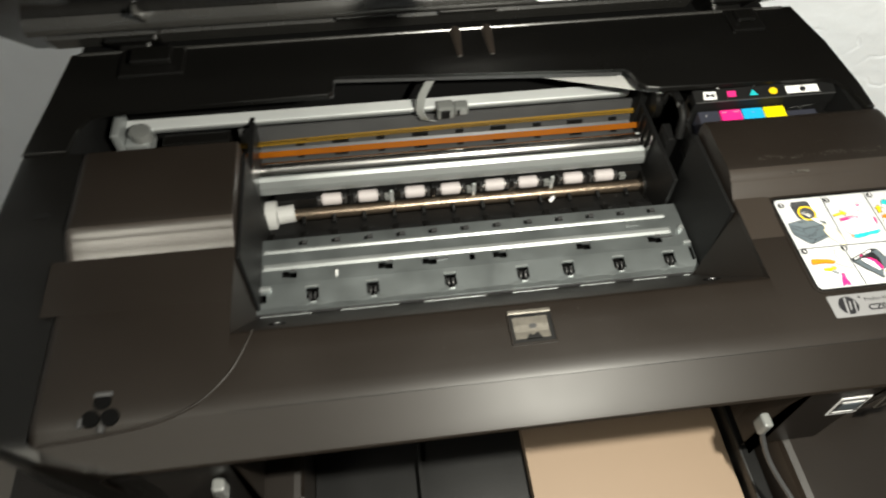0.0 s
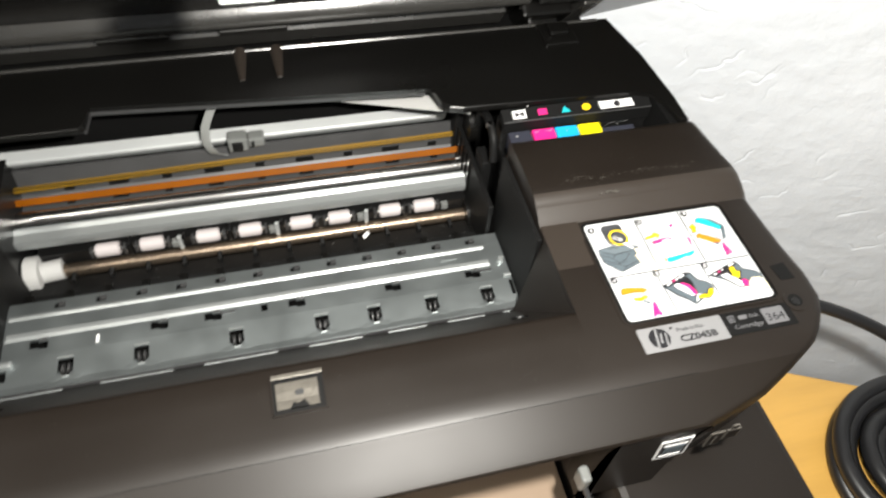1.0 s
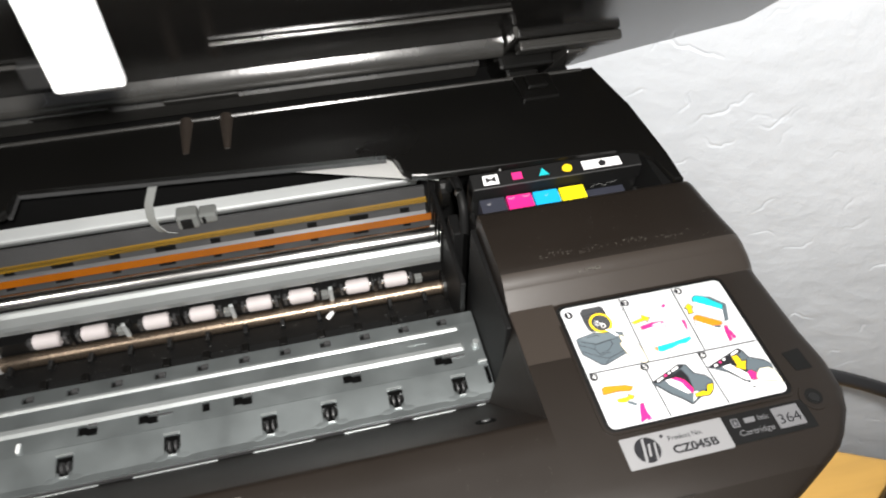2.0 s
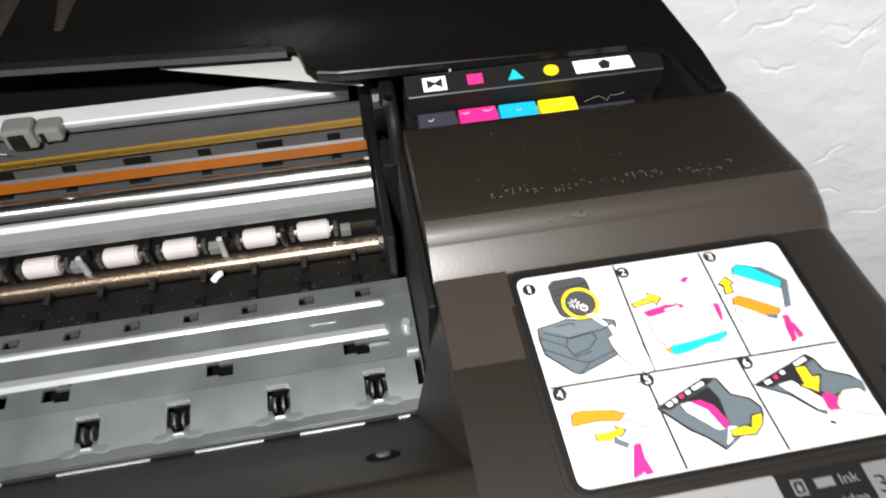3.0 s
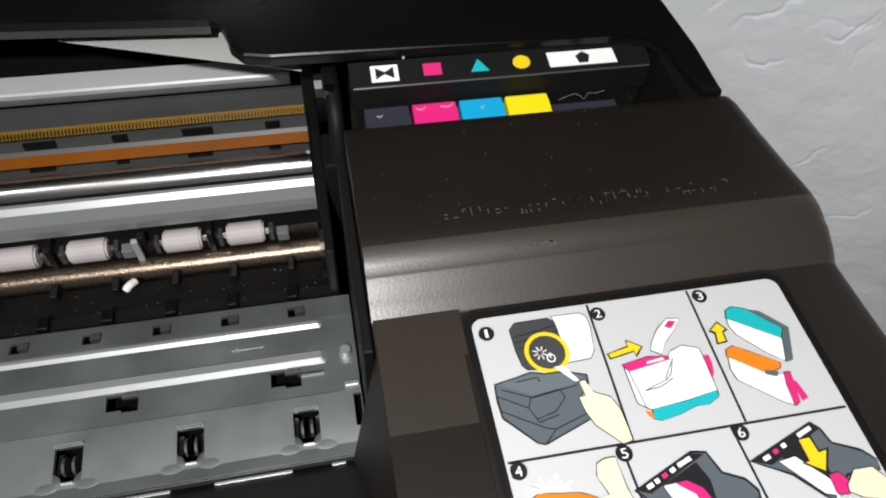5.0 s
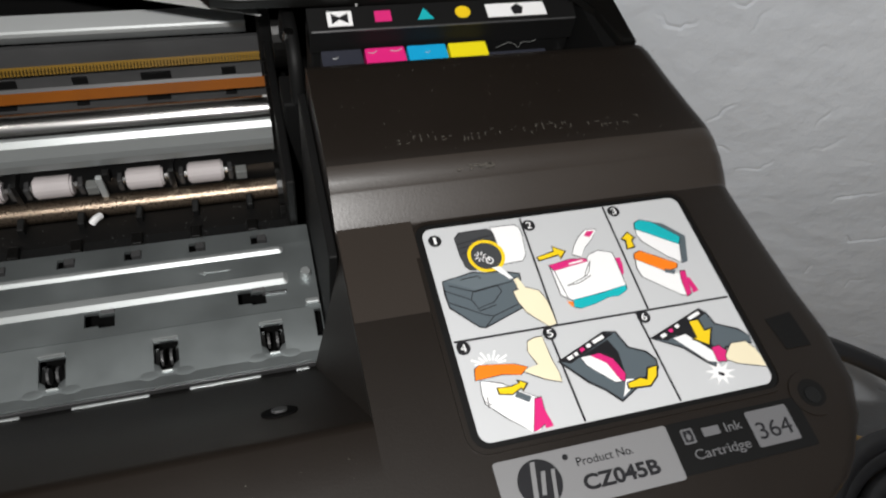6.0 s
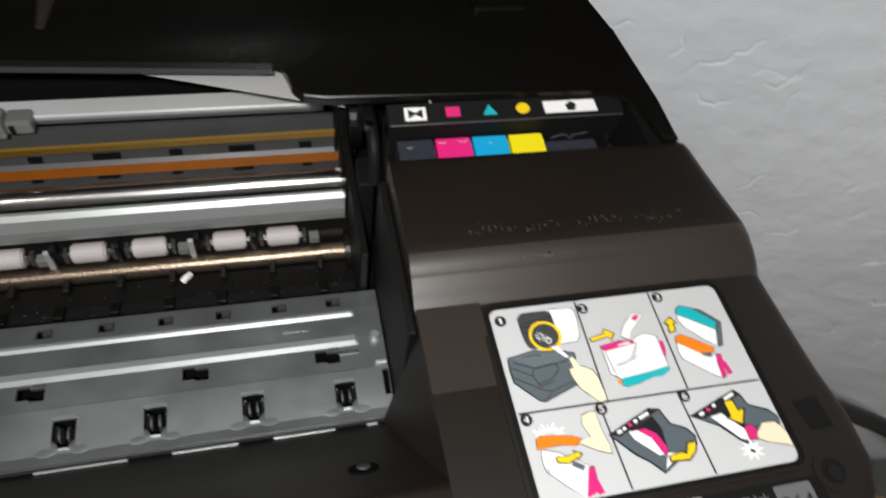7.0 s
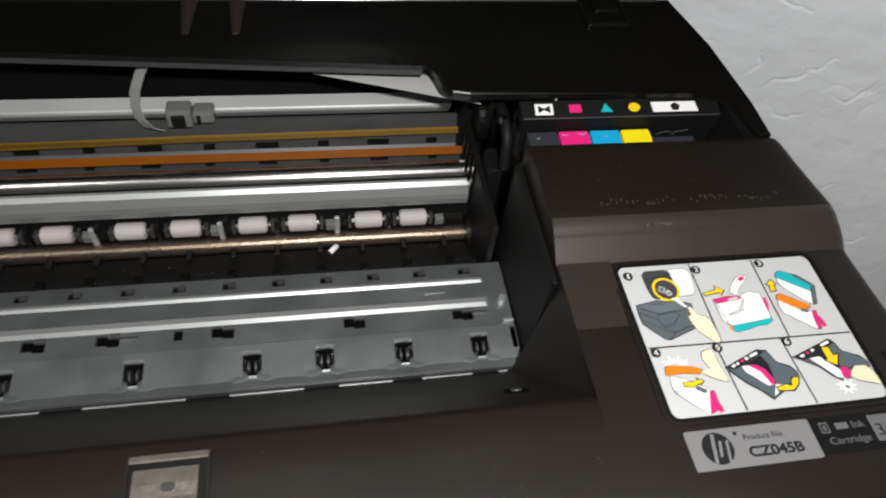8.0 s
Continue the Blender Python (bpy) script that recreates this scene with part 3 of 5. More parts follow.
def punched_plate():
    """The steel sheet with its windows left open and its edges turned down."""
    py, pz = [p[0] for p in PLATE_LINE], [p[1] for p in PLATE_LINE]
    xs = sorted({round(v, 5) for h in HOLES for v in h[:2]} | {-0.0925, 0.1284})
    ys = sorted({round(v, 5) for h in HOLES for v in h[2:]} | {round(v, 5) for v in py})
    bm = bmesh.new()
    grid = [[bm.verts.new((x, y, float(np.interp(y, py, pz)))) for x in xs] for y in ys]
    for jy in range(len(ys) - 1):
        for ix in range(len(xs) - 1):
            cx, cy = (xs[ix] + xs[ix + 1]) / 2, (ys[jy] + ys[jy + 1]) / 2
            if not any(a < cx < b and c < cy < d for a, b, c, d in HOLES):
                bm.faces.new((grid[jy][ix], grid[jy][ix + 1], grid[jy + 1][ix + 1], grid[jy + 1][ix]))
    rim = [e for e in bm.edges if e.is_boundary]
    made = bmesh.ops.extrude_edge_only(bm, edges=rim)["geom"]
    for v in {v for v in made if isinstance(v, bmesh.types.BMVert)}:
        v.co.z -= 0.0011
    for v in [v for v in bm.verts if not v.link_faces]:
        bm.verts.remove(v)
    return bm


plate = part("platen_cover", punched_plate(), STEEL, printer, "galvanised steel cover plate with punched windows")
# near-black sheet added under the windows to make them read as shaded
part("window_shade", boxes((-0.0925, 0.1284, -0.0070, 0.0345, 0.1220, 0.1236)), HOLE, plate)
for pa, pb, pz in ((0.0152, 0.0200, 0.13145), (0.0250, 0.0288, 0.1313)):
    bm = bmesh.new()
    low = [bm.verts.new((x, y, 0.1300)) for x, y in rounded(-0.0880, 0.1215, pa, pb, 0.0012, 3)]
    high = [bm.verts.new((x, y, pz)) for x, y in rounded(-0.0864, 0.1199, pa + 0.0017, pb - 0.0012, 0.0004, 3)]
    for i in range(len(low)):
        q = (i + 1) % len(low)
        bm.faces.new((low[i], low[q], high[q], high[i]))
    bm.faces.new(high)
    bm.faces.new(low)
    # pressed from the same sheet; the brighter steel imitates its glint
    part("embossed_ridge", bm, BRIGHT, plate)
part("front_fold", profile(bmesh.new(), [(-0.0081, 0.1262), (-0.0081, 0.1287), (-0.0077, 0.1287), (-0.0077, 0.1262)], -0.09, 0.1280), GREYM, plate)
# flange of the same sheet, in brighter steel for its lit edge
for ea, eb in ((0.1197, 0.1230), (0.0938, 0.1110), (0.0670, 0.0845), (0.0330, 0.0560), (-0.0100, 0.0200), (-0.0500, -0.0220), (-0.0880, -0.0640)):
    part("edge_flange", boxes((ea, eb, -0.0092, -0.0084, 0.1268, 0.1280), bevel=0.0002), BRIGHT, plate)
# star wheels and springs in the windows
for hx in WHEEL_X:
    part("window_flange", profile(bmesh.new(), [(0.0042, 0.1296), (0.0045, 0.1311), (0.0049, 0.1311), (0.0048, 0.1296)], hx - 0.0030, hx + 0.0030), BRIGHT, plate)
    for k in (-0.0011, 0.0011):
        bm = bmesh.new()
        tube(bm, (hx + k - 0.0003, 0.0006, 0.1279), (hx + k + 0.0003, 0.0006, 0.1279), 0.0021, 14)
        part("star_wheel", bm, GREYM, plate)
    part("wheel_holder", boxes((hx - 0.0029, hx - 0.0020, -0.0030, 0.0036, 0.1236, 0.1278), (hx + 0.0020, hx + 0.0029, -0.0030, 0.0036, 0.1236, 0.1278)), BLACK, plate)
for hx in WHEEL_X:
    for sx in (-0.0042, 0.0042):
        bm = bmesh.new()
        bmesh.ops.create_uvsphere(bm, u_segments=14, v_segments=8, radius=1.0, matrix=Matrix.Translation((hx + sx, -0.0036, 0.1292)) @ Matrix.Diagonal((0.0030, 0.0026, 0.00026, 1.0)))
        part("dimple", bm, STEEL, plate, smooth=True)
    part("window_lip", boxes((hx - 0.0012, hx + 0.0015, -0.0041, -0.0035, 0.1288, 0.1299), bevel=0.0002), BRIGHT, plate)
for gx, big in SPRING_X:
    if big == 0:
        continue
    part("spring_leaf", profile(bmesh.new(), [(0.0142, 0.1300), (0.0152, 0.1312), (0.0154, 0.1309), (0.0144, 0.1297)], gx - 0.0006, gx + 0.0026), GREYM, plate)
    if big == 2:
        part("spring_pin", boxes((gx + 0.0018, gx + 0.0082, 0.0130, 0.0136, 0.1303, 0.1312)), GREYM, plate)
for k in range(12):
    sx = 0.1148 - k * 0.01655
    part("slot_tab", boxes((sx - 0.0006, sx + 0.0018, 0.0310, 0.0329, 0.1285, 0.1306)), GREYM, plate)
part("end_tab", boxes((0.1246, 0.1283, 0.0080, 0.0096, 0.1298, 0.1318), bevel=0.0004), BRIGHT, plate)
bm = bmesh.new()
tube(bm, (0.1258, 0.0175, 0.1300), (0.1258, 0.0175, 0.1328), 0.0017, 16, 0.0013)
part("rivet", bm, BRIGHT, plate, "bright rivet head", smooth=True)
part("arrow_mark", boxes((0.0985, 0.1060, 0.02240, 0.02265, 0.1303, 0.13068)), BRIGHT, plate)
for s in (1, -1):
    part("arrow_head", prism(bmesh.new(), [(0.0985, 0.02250), (0.1000, 0.02250 + s * 0.0008), (0.1000, 0.02250 + s * 0.0005), (0.0990, 0.02250)], 0.1303, 0.13070), BRIGHT, plate)
part("end_bracket", boxes((-0.0912, -0.0825, 0.0030, 0.0058, 0.1296, 0.1326), bevel=0.0008), BRIGHT, plate)
# black ribbed guide under the rollers
guide = part("paper_guide", profile(bmesh.new(), [(0.0352, 0.120), (0.0352, 0.1165), (0.048, 0.1165), (0.0485, 0.1150), (0.0610, 0.1110), (0.0610, 0.105), (0.0352, 0.105)], -0.0885, 0.1265), DEEP, printer, "black ribbed paper guide with dust on it")
for k in range(13):
    sx = 0.1130 - k * 0.01655
    part("rib", boxes((sx - 0.0016, sx + 0.0016, 0.0440, 0.0485, 0.1150, 0.1184), bevel=0.0005), GLOSSY, guide)
    part("rib", boxes((sx - 0.0010, sx + 0.0010, 0.0565, 0.0612, 0.1110, 0.1150), bevel=0.0004), BLACK, guide)
rs = random.Random(4)
bm = bmesh.new()
for k in range(260):
    x, y = rs.uniform(-0.085, 0.12), rs.uniform(0.038, 0.060)
    z = 0.1165 if y < 0.048 else 0.1150 - (y - 0.0485) * 0.32
    s = rs.choice((0.00004, 0.00006, 0.00008, 0.00012))
    box(bm, x - s, x + s, y - s, y + s, z, z + 2 * s)
tagged(part("dust", bm, CLEAR, guide), kind="stuff")
bm = bmesh.new()
tube(bm, (-0.080, 0.0650, 0.1120), (0.1255, 0.0650, 0.1120), 0.0034, 20)
shaft = part("feed_shaft", bm, BRONZE, printer, "gritty bronze-coloured feed shaft", smooth=True)
# pinch rollers in their cradles
cradle = part("roller_carrier", boxes((-0.084, 0.1245, 0.0685, 0.0760, 0.1060, 0.1205)), BLACK, printer, "black carrier of the pinch rollers")
for k, rx in enumerate((-0.053, -0.033, -0.007, 0.013, 0.038, 0.057, 0.083, 0.101)):
    bm = bmesh.new()
    tube(bm, (rx - 0.0054, 0.0685, 0.1192), (rx + 0.0054, 0.0685, 0.1192), 0.0034, 18)
    bmesh.ops.bevel(bm, geom=[e for e in bm.edges if abs(e.verts[0].co.x - e.verts[1].co.x) < 1e-6], offset=0.0006, segments=2, affect="EDGES")
    roll = part("pinch_roller", bm, WHITE, printer, "white rubber pinch roller" if k == 0 else "", smooth=False)
    bm = bmesh.new()
    tube(bm, (rx - 0.0078, 0.0685, 0.1192), (rx + 0.0078, 0.0685, 0.1192), 0.0011, 10)
    part("axle", bm, CHROME, roll)
    part("bearing", boxes((rx + 0.0066, rx + 0.0082, 0.0668, 0.0705, 0.1160, 0.1206), (rx - 0.0082, rx - 0.0066, 0.0668, 0.0705, 0.1160, 0.1206), bevel=0.0004), GREYM, roll)
    if k % 2:
        part("divider", boxes((rx - 0.0106, rx - 0.0092, 0.0660, 0.0745, 0.1140, 0.1235)), BLACK, roll)
        part("clear_flag", boxes((rx + 0.0090, rx + 0.0125, 0.0655, 0.0690, 0.1170, 0.1205), bevel=0.0004), CLEAR, roll)
for fx in (0.0705, 0.0260, -0.0200):
    part("pale_flag", boxes((fx - 0.0010, fx + 0.0010, 0.0655, 0.0672, 0.1150, 0.1240), bevel=0.0004), RAILM, cradle)
    part("flag_cap", boxes((fx + 0.0010, fx + 0.0032, 0.0655, 0.0680, 0.1218, 0.1256), bevel=0.0004), DEEP, cradle)
part("end_gear", tube(tube(bmesh.new(), (-0.089, 0.0640, 0.1140), (-0.083, 0.0640, 0.1140), 0.0085, 28), (-0.083, 0.0640, 0.1140), (-0.074, 0.0650, 0.1140), 0.0050, 20), PALE, printer, "white plastic end gear on the shaft")
# rails behind the rollers
rail_x0, rail_x1 = -0.1000, 0.1238
part("front_rail", profile(bmesh.new(), [(0.0686, 0.1290), (0.0690, 0.1312), (0.0730, 0.1320), (0.0746, 0.1334), (0.0756, 0.1336), (0.0758, 0.1270), (0.0690, 0.1260)], rail_x0, rail_x1), BRIGHT, printer, "bright bent steel rail")
part("rail_groove", boxes((rail_x0, rail_x1, 0.0758, 0.0785, 0.1240, 0.1300)), DEEP, printer)
bm = bmesh.new()
tube(bm, (rail_x0, 0.0835, 0.1298), (rail_x1, 0.0835, 0.1298), 0.0044, 24)
part("guide_rod", bm, CHROME, printer, "polished steel carriage rod", smooth=True)
part("groove_floor", boxes((rail_x0, rail_x1, 0.0785, 0.0900, 0.1230, 0.1262)), STEEL, printer)
part("back_plate", profile(bmesh.new(), [(0.0890, 0.1276), (0.0960, 0.1284), (0.0990, 0.1310), (0.1028, 0.1432), (0.1042, 0.1432), (0.1005, 0.1280), (0.0890, 0.1266)], rail_x0, rail_x1), BACKP, printer, "dark grey back plate")
for k in range(9):
    sx = 0.112 - k * 0.0225
    bm = bmesh.new()
    w = 0.0045 if k % 2 else 0.0022
    box(bm, sx - w, sx + w, 0.0988, 0.1004, 0.1316, 0.1338)
    box(bm, sx - w * 0.8, sx + w * 0.8, 0.0930, 0.0950, 0.1272, 0.1287)
    part("plate_slot", bm, DEEP, printer)
part("rear_rail", profile(bmesh.new(), [(0.1064, 0.1422), (0.1026, 0.1474), (0.1022, 0.1490), (0.1026, 0.1496), (0.1084, 0.1508), (0.1090, 0.1502), (0.1086, 0.1422)], -0.158, 0.1192), REARRAIL, printer, "bright folded steel carriage rail")
part("cavity_back", boxes((-0.165, 0.208, 0.1215, 0.1255, 0.1002, 0.1788)), DEEP, printer)
part("flex_cable", profile(bmesh.new(), [(0.0893, 0.1338), (0.0914, 0.1362), (0.0911, 0.1365), (0.0890, 0.1341)], -0.098, 0.1245), ORANGE, printer, "orange film flex cable")
belt = part("timing_belt", ribbon([(-0.125, 0.0945, 0.1385), (-0.06, 0.0955, 0.1390), (0.02, 0.0970, 0.1392), (0.1240, 0.0977, 0.1395)], (0, 0.7, 0.7), 0.0026, 0.0006), BELT, printer, "yellow toothed timing belt")
bm = bmesh.new()
for k in range(230):
    x = -0.10 + k * 0.00097
    y = 0.0950 + 0.0027 * (x + 0.1) / 0.224
    box(bm, x, x + 0.0003, y - 0.0010, y + 0.0004, 0.1386, 0.1401)
tagged(part("belt_teeth", bm, BELTDARK, belt), kind="stuff")
part("hinge_housing", boxes((-0.180, 0.2080, 0.1270, 0.1650, 0.0, 0.1700), bevel=0.002), BLACK, printer, "black hinge housing behind the deck")
part("left_bay_wall", boxes((-0.1740, -0.1672, 0.020, 0.1214, 0.1002, 0.1790)), DEEP, printer)
# right end frame with its gears
frame_r = part("end_frame", boxes((0.1238, 0.1262, 0.036, 0.108, 0.1002, 0.1480), (0.1262, 0.1308, 0.058, 0.070, 0.1002, 0.155), (0.1225, 0.1300, 0.094, 0.110, 0.130, 0.1640), bevel=0.0006), DEEP, printer, "black end frame of the mechanism")
for gy, gz, gr in ((0.065, 0.112, 0.0088), (0.078, 0.124, 0.0060), (0.052, 0.108, 0.0065)):
    bm = bmesh.new()
    tube(bm, (0.1222, gy, gz), (0.1250, gy, gz), gr, 26)
    part("gear", bm, GLOSSY, frame_r)
bm = bmesh.new()
tube(bm, (0.1262, 0.0905, 0.1530), (0.1300, 0.0905, 0.1530), 0.0100, 28)
part("belt_wheel", bm, GLOSSY, frame_r, "glossy black belt wheel", smooth=False)
for k in range(4):
    part("frame_rib", boxes((0.1228, 0.1240, 0.068 + k * 0.006, 0.0695 + k * 0.006, 0.126, 0.1470)), GLOSSY, frame_r)
for sy, sz in ((0.0845, 0.1330), (0.071, 0.128)):
    bm = bmesh.new()
    tube(bm, (0.1215, sy, sz), (0.1240, sy, sz), 0.0013, 10)
    part("pin", bm, PALE, frame_r)
# rear cavity: white film, ribbon and clip
part("white_film", prism(bmesh.new(), [(0.0645, 0.0945), (0.070, 0.1080), (0.112, 0.1080), (0.1235, 0.0755), (0.1055, 0.0812)], 0.1712, 0.1716), PALE, printer, "white film tail inside the rear slot")
part("ribbon_loop", ribbon([(0.0072, 0.0985, 0.1752), (0.0040, 0.0984, 0.1690), (0.0008, 0.0980, 0.1620), (-0.0004, 0.0975, 0.1550), (0.0000, 0.0972, 0.1500), (0.0022, 0.0970, 0.1455), (0.0060, 0.0972, 0.1440)], (0.75, -0.5, 0.3), 0.0052, 0.0003), RIBBONM, printer, "curved translucent white ribbon cable", smooth=True)
part("ribbon_clip", boxes((0.0090, 0.0185, 0.0965, 0.1040, 0.1450, 0.1530), (0.0185, 0.0265, 0.0975, 0.1045, 0.1460, 0.1515), bevel=0.0012), CLEAR, printer, "clear plastic cable clip")
part("clip_core", boxes((0.0110, 0.0160, 0.0955, 0.0967, 0.1465, 0.1515), (0.0200, 0.0215, 0.0965, 0.0977, 0.1470, 0.1505), bevel=0.0004), DEEP, printer)
lip_line = [(-0.0440, 0.0956), (0.1030, 0.0851), (0.1030, 0.0863), (-0.0452, 0.0968), (-0.0462, 0.0842), (-0.0450, 0.0841)]
# lip of the black deck, painted grey for the light on its face
part("slot_lip", prism(bmesh.new(), lip_line, 0.1770, 0.1790), GREYM, rear_deck, "turned-down lip of the rear slot, greyed as if lit")
part("belt_lever", hose([(0.1300, 0.0830, 0.1580), (0.1302, 0.0790, 0.1690), (0.1303, 0.0700, 0.1722), (0.1303, 0.0600, 0.1690), (0.1302, 0.0560, 0.1580)], 0.0019, 12), DEEP, frame_r, "black belt lever", smooth=True)
# chrome cap added for the bright spot on the lever
bm = bmesh.new()
tube(bm, (0.1296, 0.0655, 0.1716), (0.1296, 0.0655, 0.1738), 0.0017, 16, 0.0013)
part("lever_cap", bm, CHROME, frame_r, "small bright chrome cap on the lever", smooth=True)
# left end of the rail
part("rail_bracket", boxes((-0.1610, -0.1570, 0.090, 0.110, 0.1350, 0.158), (-0.1565, -0.1440, 0.090, 0.104, 0.1400, 0.1500), bevel=0.001), BRIGHT, printer, "bright bracket at the end of the rail")
part("belt_tensioner", boxes((-0.1380, -0.1030, 0.0905, 0.0985, 0.1390, 0.1478), bevel=0.001), GLOSSY, printer, "black belt tensioner")
bm = bmesh.new()
tube(bm, (-0.1480, 0.0960, 0.148), (-0.1480, 0.0960, 0.1545), 0.0055, 20)
part("tensioner_wheel", bm, CLEAR, printer)
part("left_end_frame", boxes((-0.0925, -0.0898, 0.036, 0.108, 0.1002, 0.150), (-0.1650, -0.0930, 0.058, 0.088, 0.1002, 0.1330)), BLACK, printer)

# ---- ink carriage, parked under the right cover ----
carriage = part("ink_carriage", boxes((0.1335, 0.2100, 0.0180, 0.0700, 0.1150, 0.1495), (0.1335, 0.1358, 0.0180, 0.0610, 0.1495, 0.1640), (0.2075, 0.2100, 0.0180, 0.0610, 0.1495, 0.1640), (0.1345, 0.2090, 0.0612, 0.0700, 0.1495, 0.1740), bevel=0.0008), BLACK, printer, "black ink carriage that holds five cartridges")
# thin grey bar imitates the highlight along the strip's front edge
part("strip_edge_glint", hose([(0.1350, 0.0604, 0.1769), (0.1720, 0.0604, 0.1769), (0.2085, 0.0604, 0.1769)], 0.00028, 6, 2), GREYM, carriage)
part("carriage_notch", boxes((0.1330, 0.1364, 0.0440, 0.0475, 0.1650, 0.1668), bevel=0.0004), GREYM, carriage)
part("name_strip", profile(bmesh.new(), [(0.0605, 0.1768), (0.0670, 0.1792), (0.0670, 0.1700), (0.0605, 0.1700)], 0.1345, 0.2090), DEEP, carriage)


def on_strip(pts, mat, name, lift):
    """A flat mark on the sloping strip; pts in metres across and up it."""
    bm = bmesh.new()
    e = Vector((0, 0.0065, 0.0024)).normalized()
    n = Vector((0, -e.z, e.y))
    base = Vector((0, 0.0605, 0.1768))
    a = [bm.verts.new(base + Vector((x, 0, 0)) + e * s + n * lift) for x, s in pts]
    b = [bm.verts.new(base + Vector((x, 0, 0)) + e * s + n * (lift - 0.0002)) for x, s in pts]
    bm.faces.new(a)
    bm.faces.new(b)
    for i in range(len(pts)):
        j = (i + 1) % len(pts)
        bm.faces.new((a[i], a[j], b[j], b[i]))
    return part(name, bm, mat, carriage)


on_strip([(0.1395, 0.0013), (0.1460, 0.0013), (0.1460, 0.0056), (0.1395, 0.0056)], INKWHITE, "bow_tie_mark", 0.0002)
on_strip([(0.1406, 0.0020), (0.14275, 0.0032), (0.1449, 0.0020), (0.1449, 0.0049), (0.14275, 0.0037), (0.1406, 0.0049)], INKBLACK, "bow_tie", 0.0004)
on_strip([(0.1520, 0.0020), (0.1564, 0.0020), (0.1564, 0.0052), (0.1520, 0.0052)], INKMAGENTA, "square_mark", 0.0002)
on_strip([(0.1634, 0.0020), (0.1680, 0.0020), (0.1655, 0.0054)], INKCYAN, "triangle_mark", 0.0002)
on_strip([(0.1762 + 0.0022 * math.cos(k * 0.4488), 0.0036 + 0.0018 * math.sin(k * 0.4488)) for k in range(14)], INKYELLOW, "round_mark", 0.0002)
on_strip([(0.1832, 0.0015), (0.2005, 0.0015), (0.1998, 0.0055), (0.1828, 0.0055)], INKWHITE, "black_ink_field", 0.0002)
on_strip([(0.1918 + 0.0019 * math.cos(1.57 + k * 1.2566), 0.0034 + 0.0017 * math.sin(1.57 + k * 1.2566)) for k in range(5)], INKBLACK, "pentagon", 0.0004)


def ink_cartridge(x0, wide, drop, mat, label_text, ticks):
    """One cartridge in its bay: wedge body, paper label, front tab and the torn tear-strip bits."""
    base = Vector((x0 + wide / 2, 0.040, 0.1497))
    tank = thing("ink_cartridge", label_text, "ink cartridge", base, group="ink cartridges in the carriage")
    w = wide / 2 - 0.00025
    line = [(-0.0190, 0.0090), (-0.0100, 0.0158 - drop), (0.0170, 0.0212 - drop), (0.0196, 0.0218 - drop), (0.0200, 0.0212 - drop), (0.0200, 0.0001), (-0.0190, 0.0001)]
    bm = profile(bmesh.new(), line, -w, w)
    bmesh.ops.bevel(bm, geom=list(bm.edges), offset=0.0004, segments=2, affect="EDGES", profile=0.5)
    body = part("body", bm, mat, tank)
    part("paper_label", profile(bmesh.new(), [(-0.0088, 0.01622 - drop), (0.0010, 0.01818 - drop), (0.0010, 0.01834 - drop), (-0.0088, 0.01638 - drop)], -w + 0.0012, w - 0.0012), INKWHITE, body, "white paper label")
    part("front_tab", boxes((-w + 0.0010, w - 0.0010, -0.0212, -0.0188, 0.0070, 0.0088), bevel=0.0005), mat, body)
    for tx, ty, tw in ticks:
        z = 0.0212 - drop + (ty - 0.0170) * 0.23
        part("tear_bit", ribbon([(tx - tw, ty + 0.0006, z + 0.00025), (tx, ty, z + 0.0003), (tx + tw, ty + 0.0008, z + 0.0004)], (0, 1, 0.2), 0.00022, 0.0001), PALE, body)
    return tank


ink_cartridge(0.1368, 0.0113, 0.0, CART_K, "slate-black photo ink cartridge in the carriage", ((-0.0018, 0.0165, 0.0008),))
ink_cartridge(0.1484, 0.0113, 0.0, CART_M, "magenta ink cartridge with torn strip bits", ((-0.0034, 0.0176, 0.0012), (0.0030, 0.0178, 0.0016)))
ink_cartridge(0.1600, 0.0113, 0.0, CART_C, "cyan ink cartridge with a torn strip bit", ((0.0, 0.0166, 0.0006),))
ink_cartridge(0.1716, 0.0113, 0.0, CART_Y, "bright yellow ink cartridge in the carriage", ())
ink_cartridge(0.1840, 0.0180, 0.004, CART_K, "wide black ink cartridge seated lower than the rest", ())
part("torn_film", hose([(0.1858, 0.0586, 0.1696), (0.1880, 0.0590, 0.1702), (0.1900, 0.0592, 0.1706), (0.1918, 0.0590, 0.1697), (0.1927, 0.0588, 0.1690), (0.1936, 0.0591, 0.1705), (0.1958, 0.0593, 0.1702), (0.1980, 0.0594, 0.1708)], 0.00009, 6, 4), CLEAR, carriage, "thin white wisp of torn film")
for px in (0.1475, 0.1858):
    part("bay_pin", boxes((px, px + 0.0005, 0.0672, 0.0677, 0.1762, 0.1796)), PALE, carriage)
part("bay_wall", boxes((0.2105, 0.2146, 0.020, 0.1214, 0.1002, 0.1790)), DEEP, printer)

# ---- the raised scanner lid, hinged behind the deck ----
LID = pose(0.0165, 0.1460, 0.1800, 132, 0, 0)
lid_pts = [(-0.2300, -0.030), (0.2150, -0.046), (0.2560, -0.018), (0.2800, 0.012), (0.2830, 0.242), (-0.2450, 0.242)]
lid = part("scanner_lid", prism(bmesh.new(), lid_pts, -0.028, 0.0, 0.002), LIDM, printer, "black scanner lid raised on its rear hinge")
lid.matrix_basis = LID
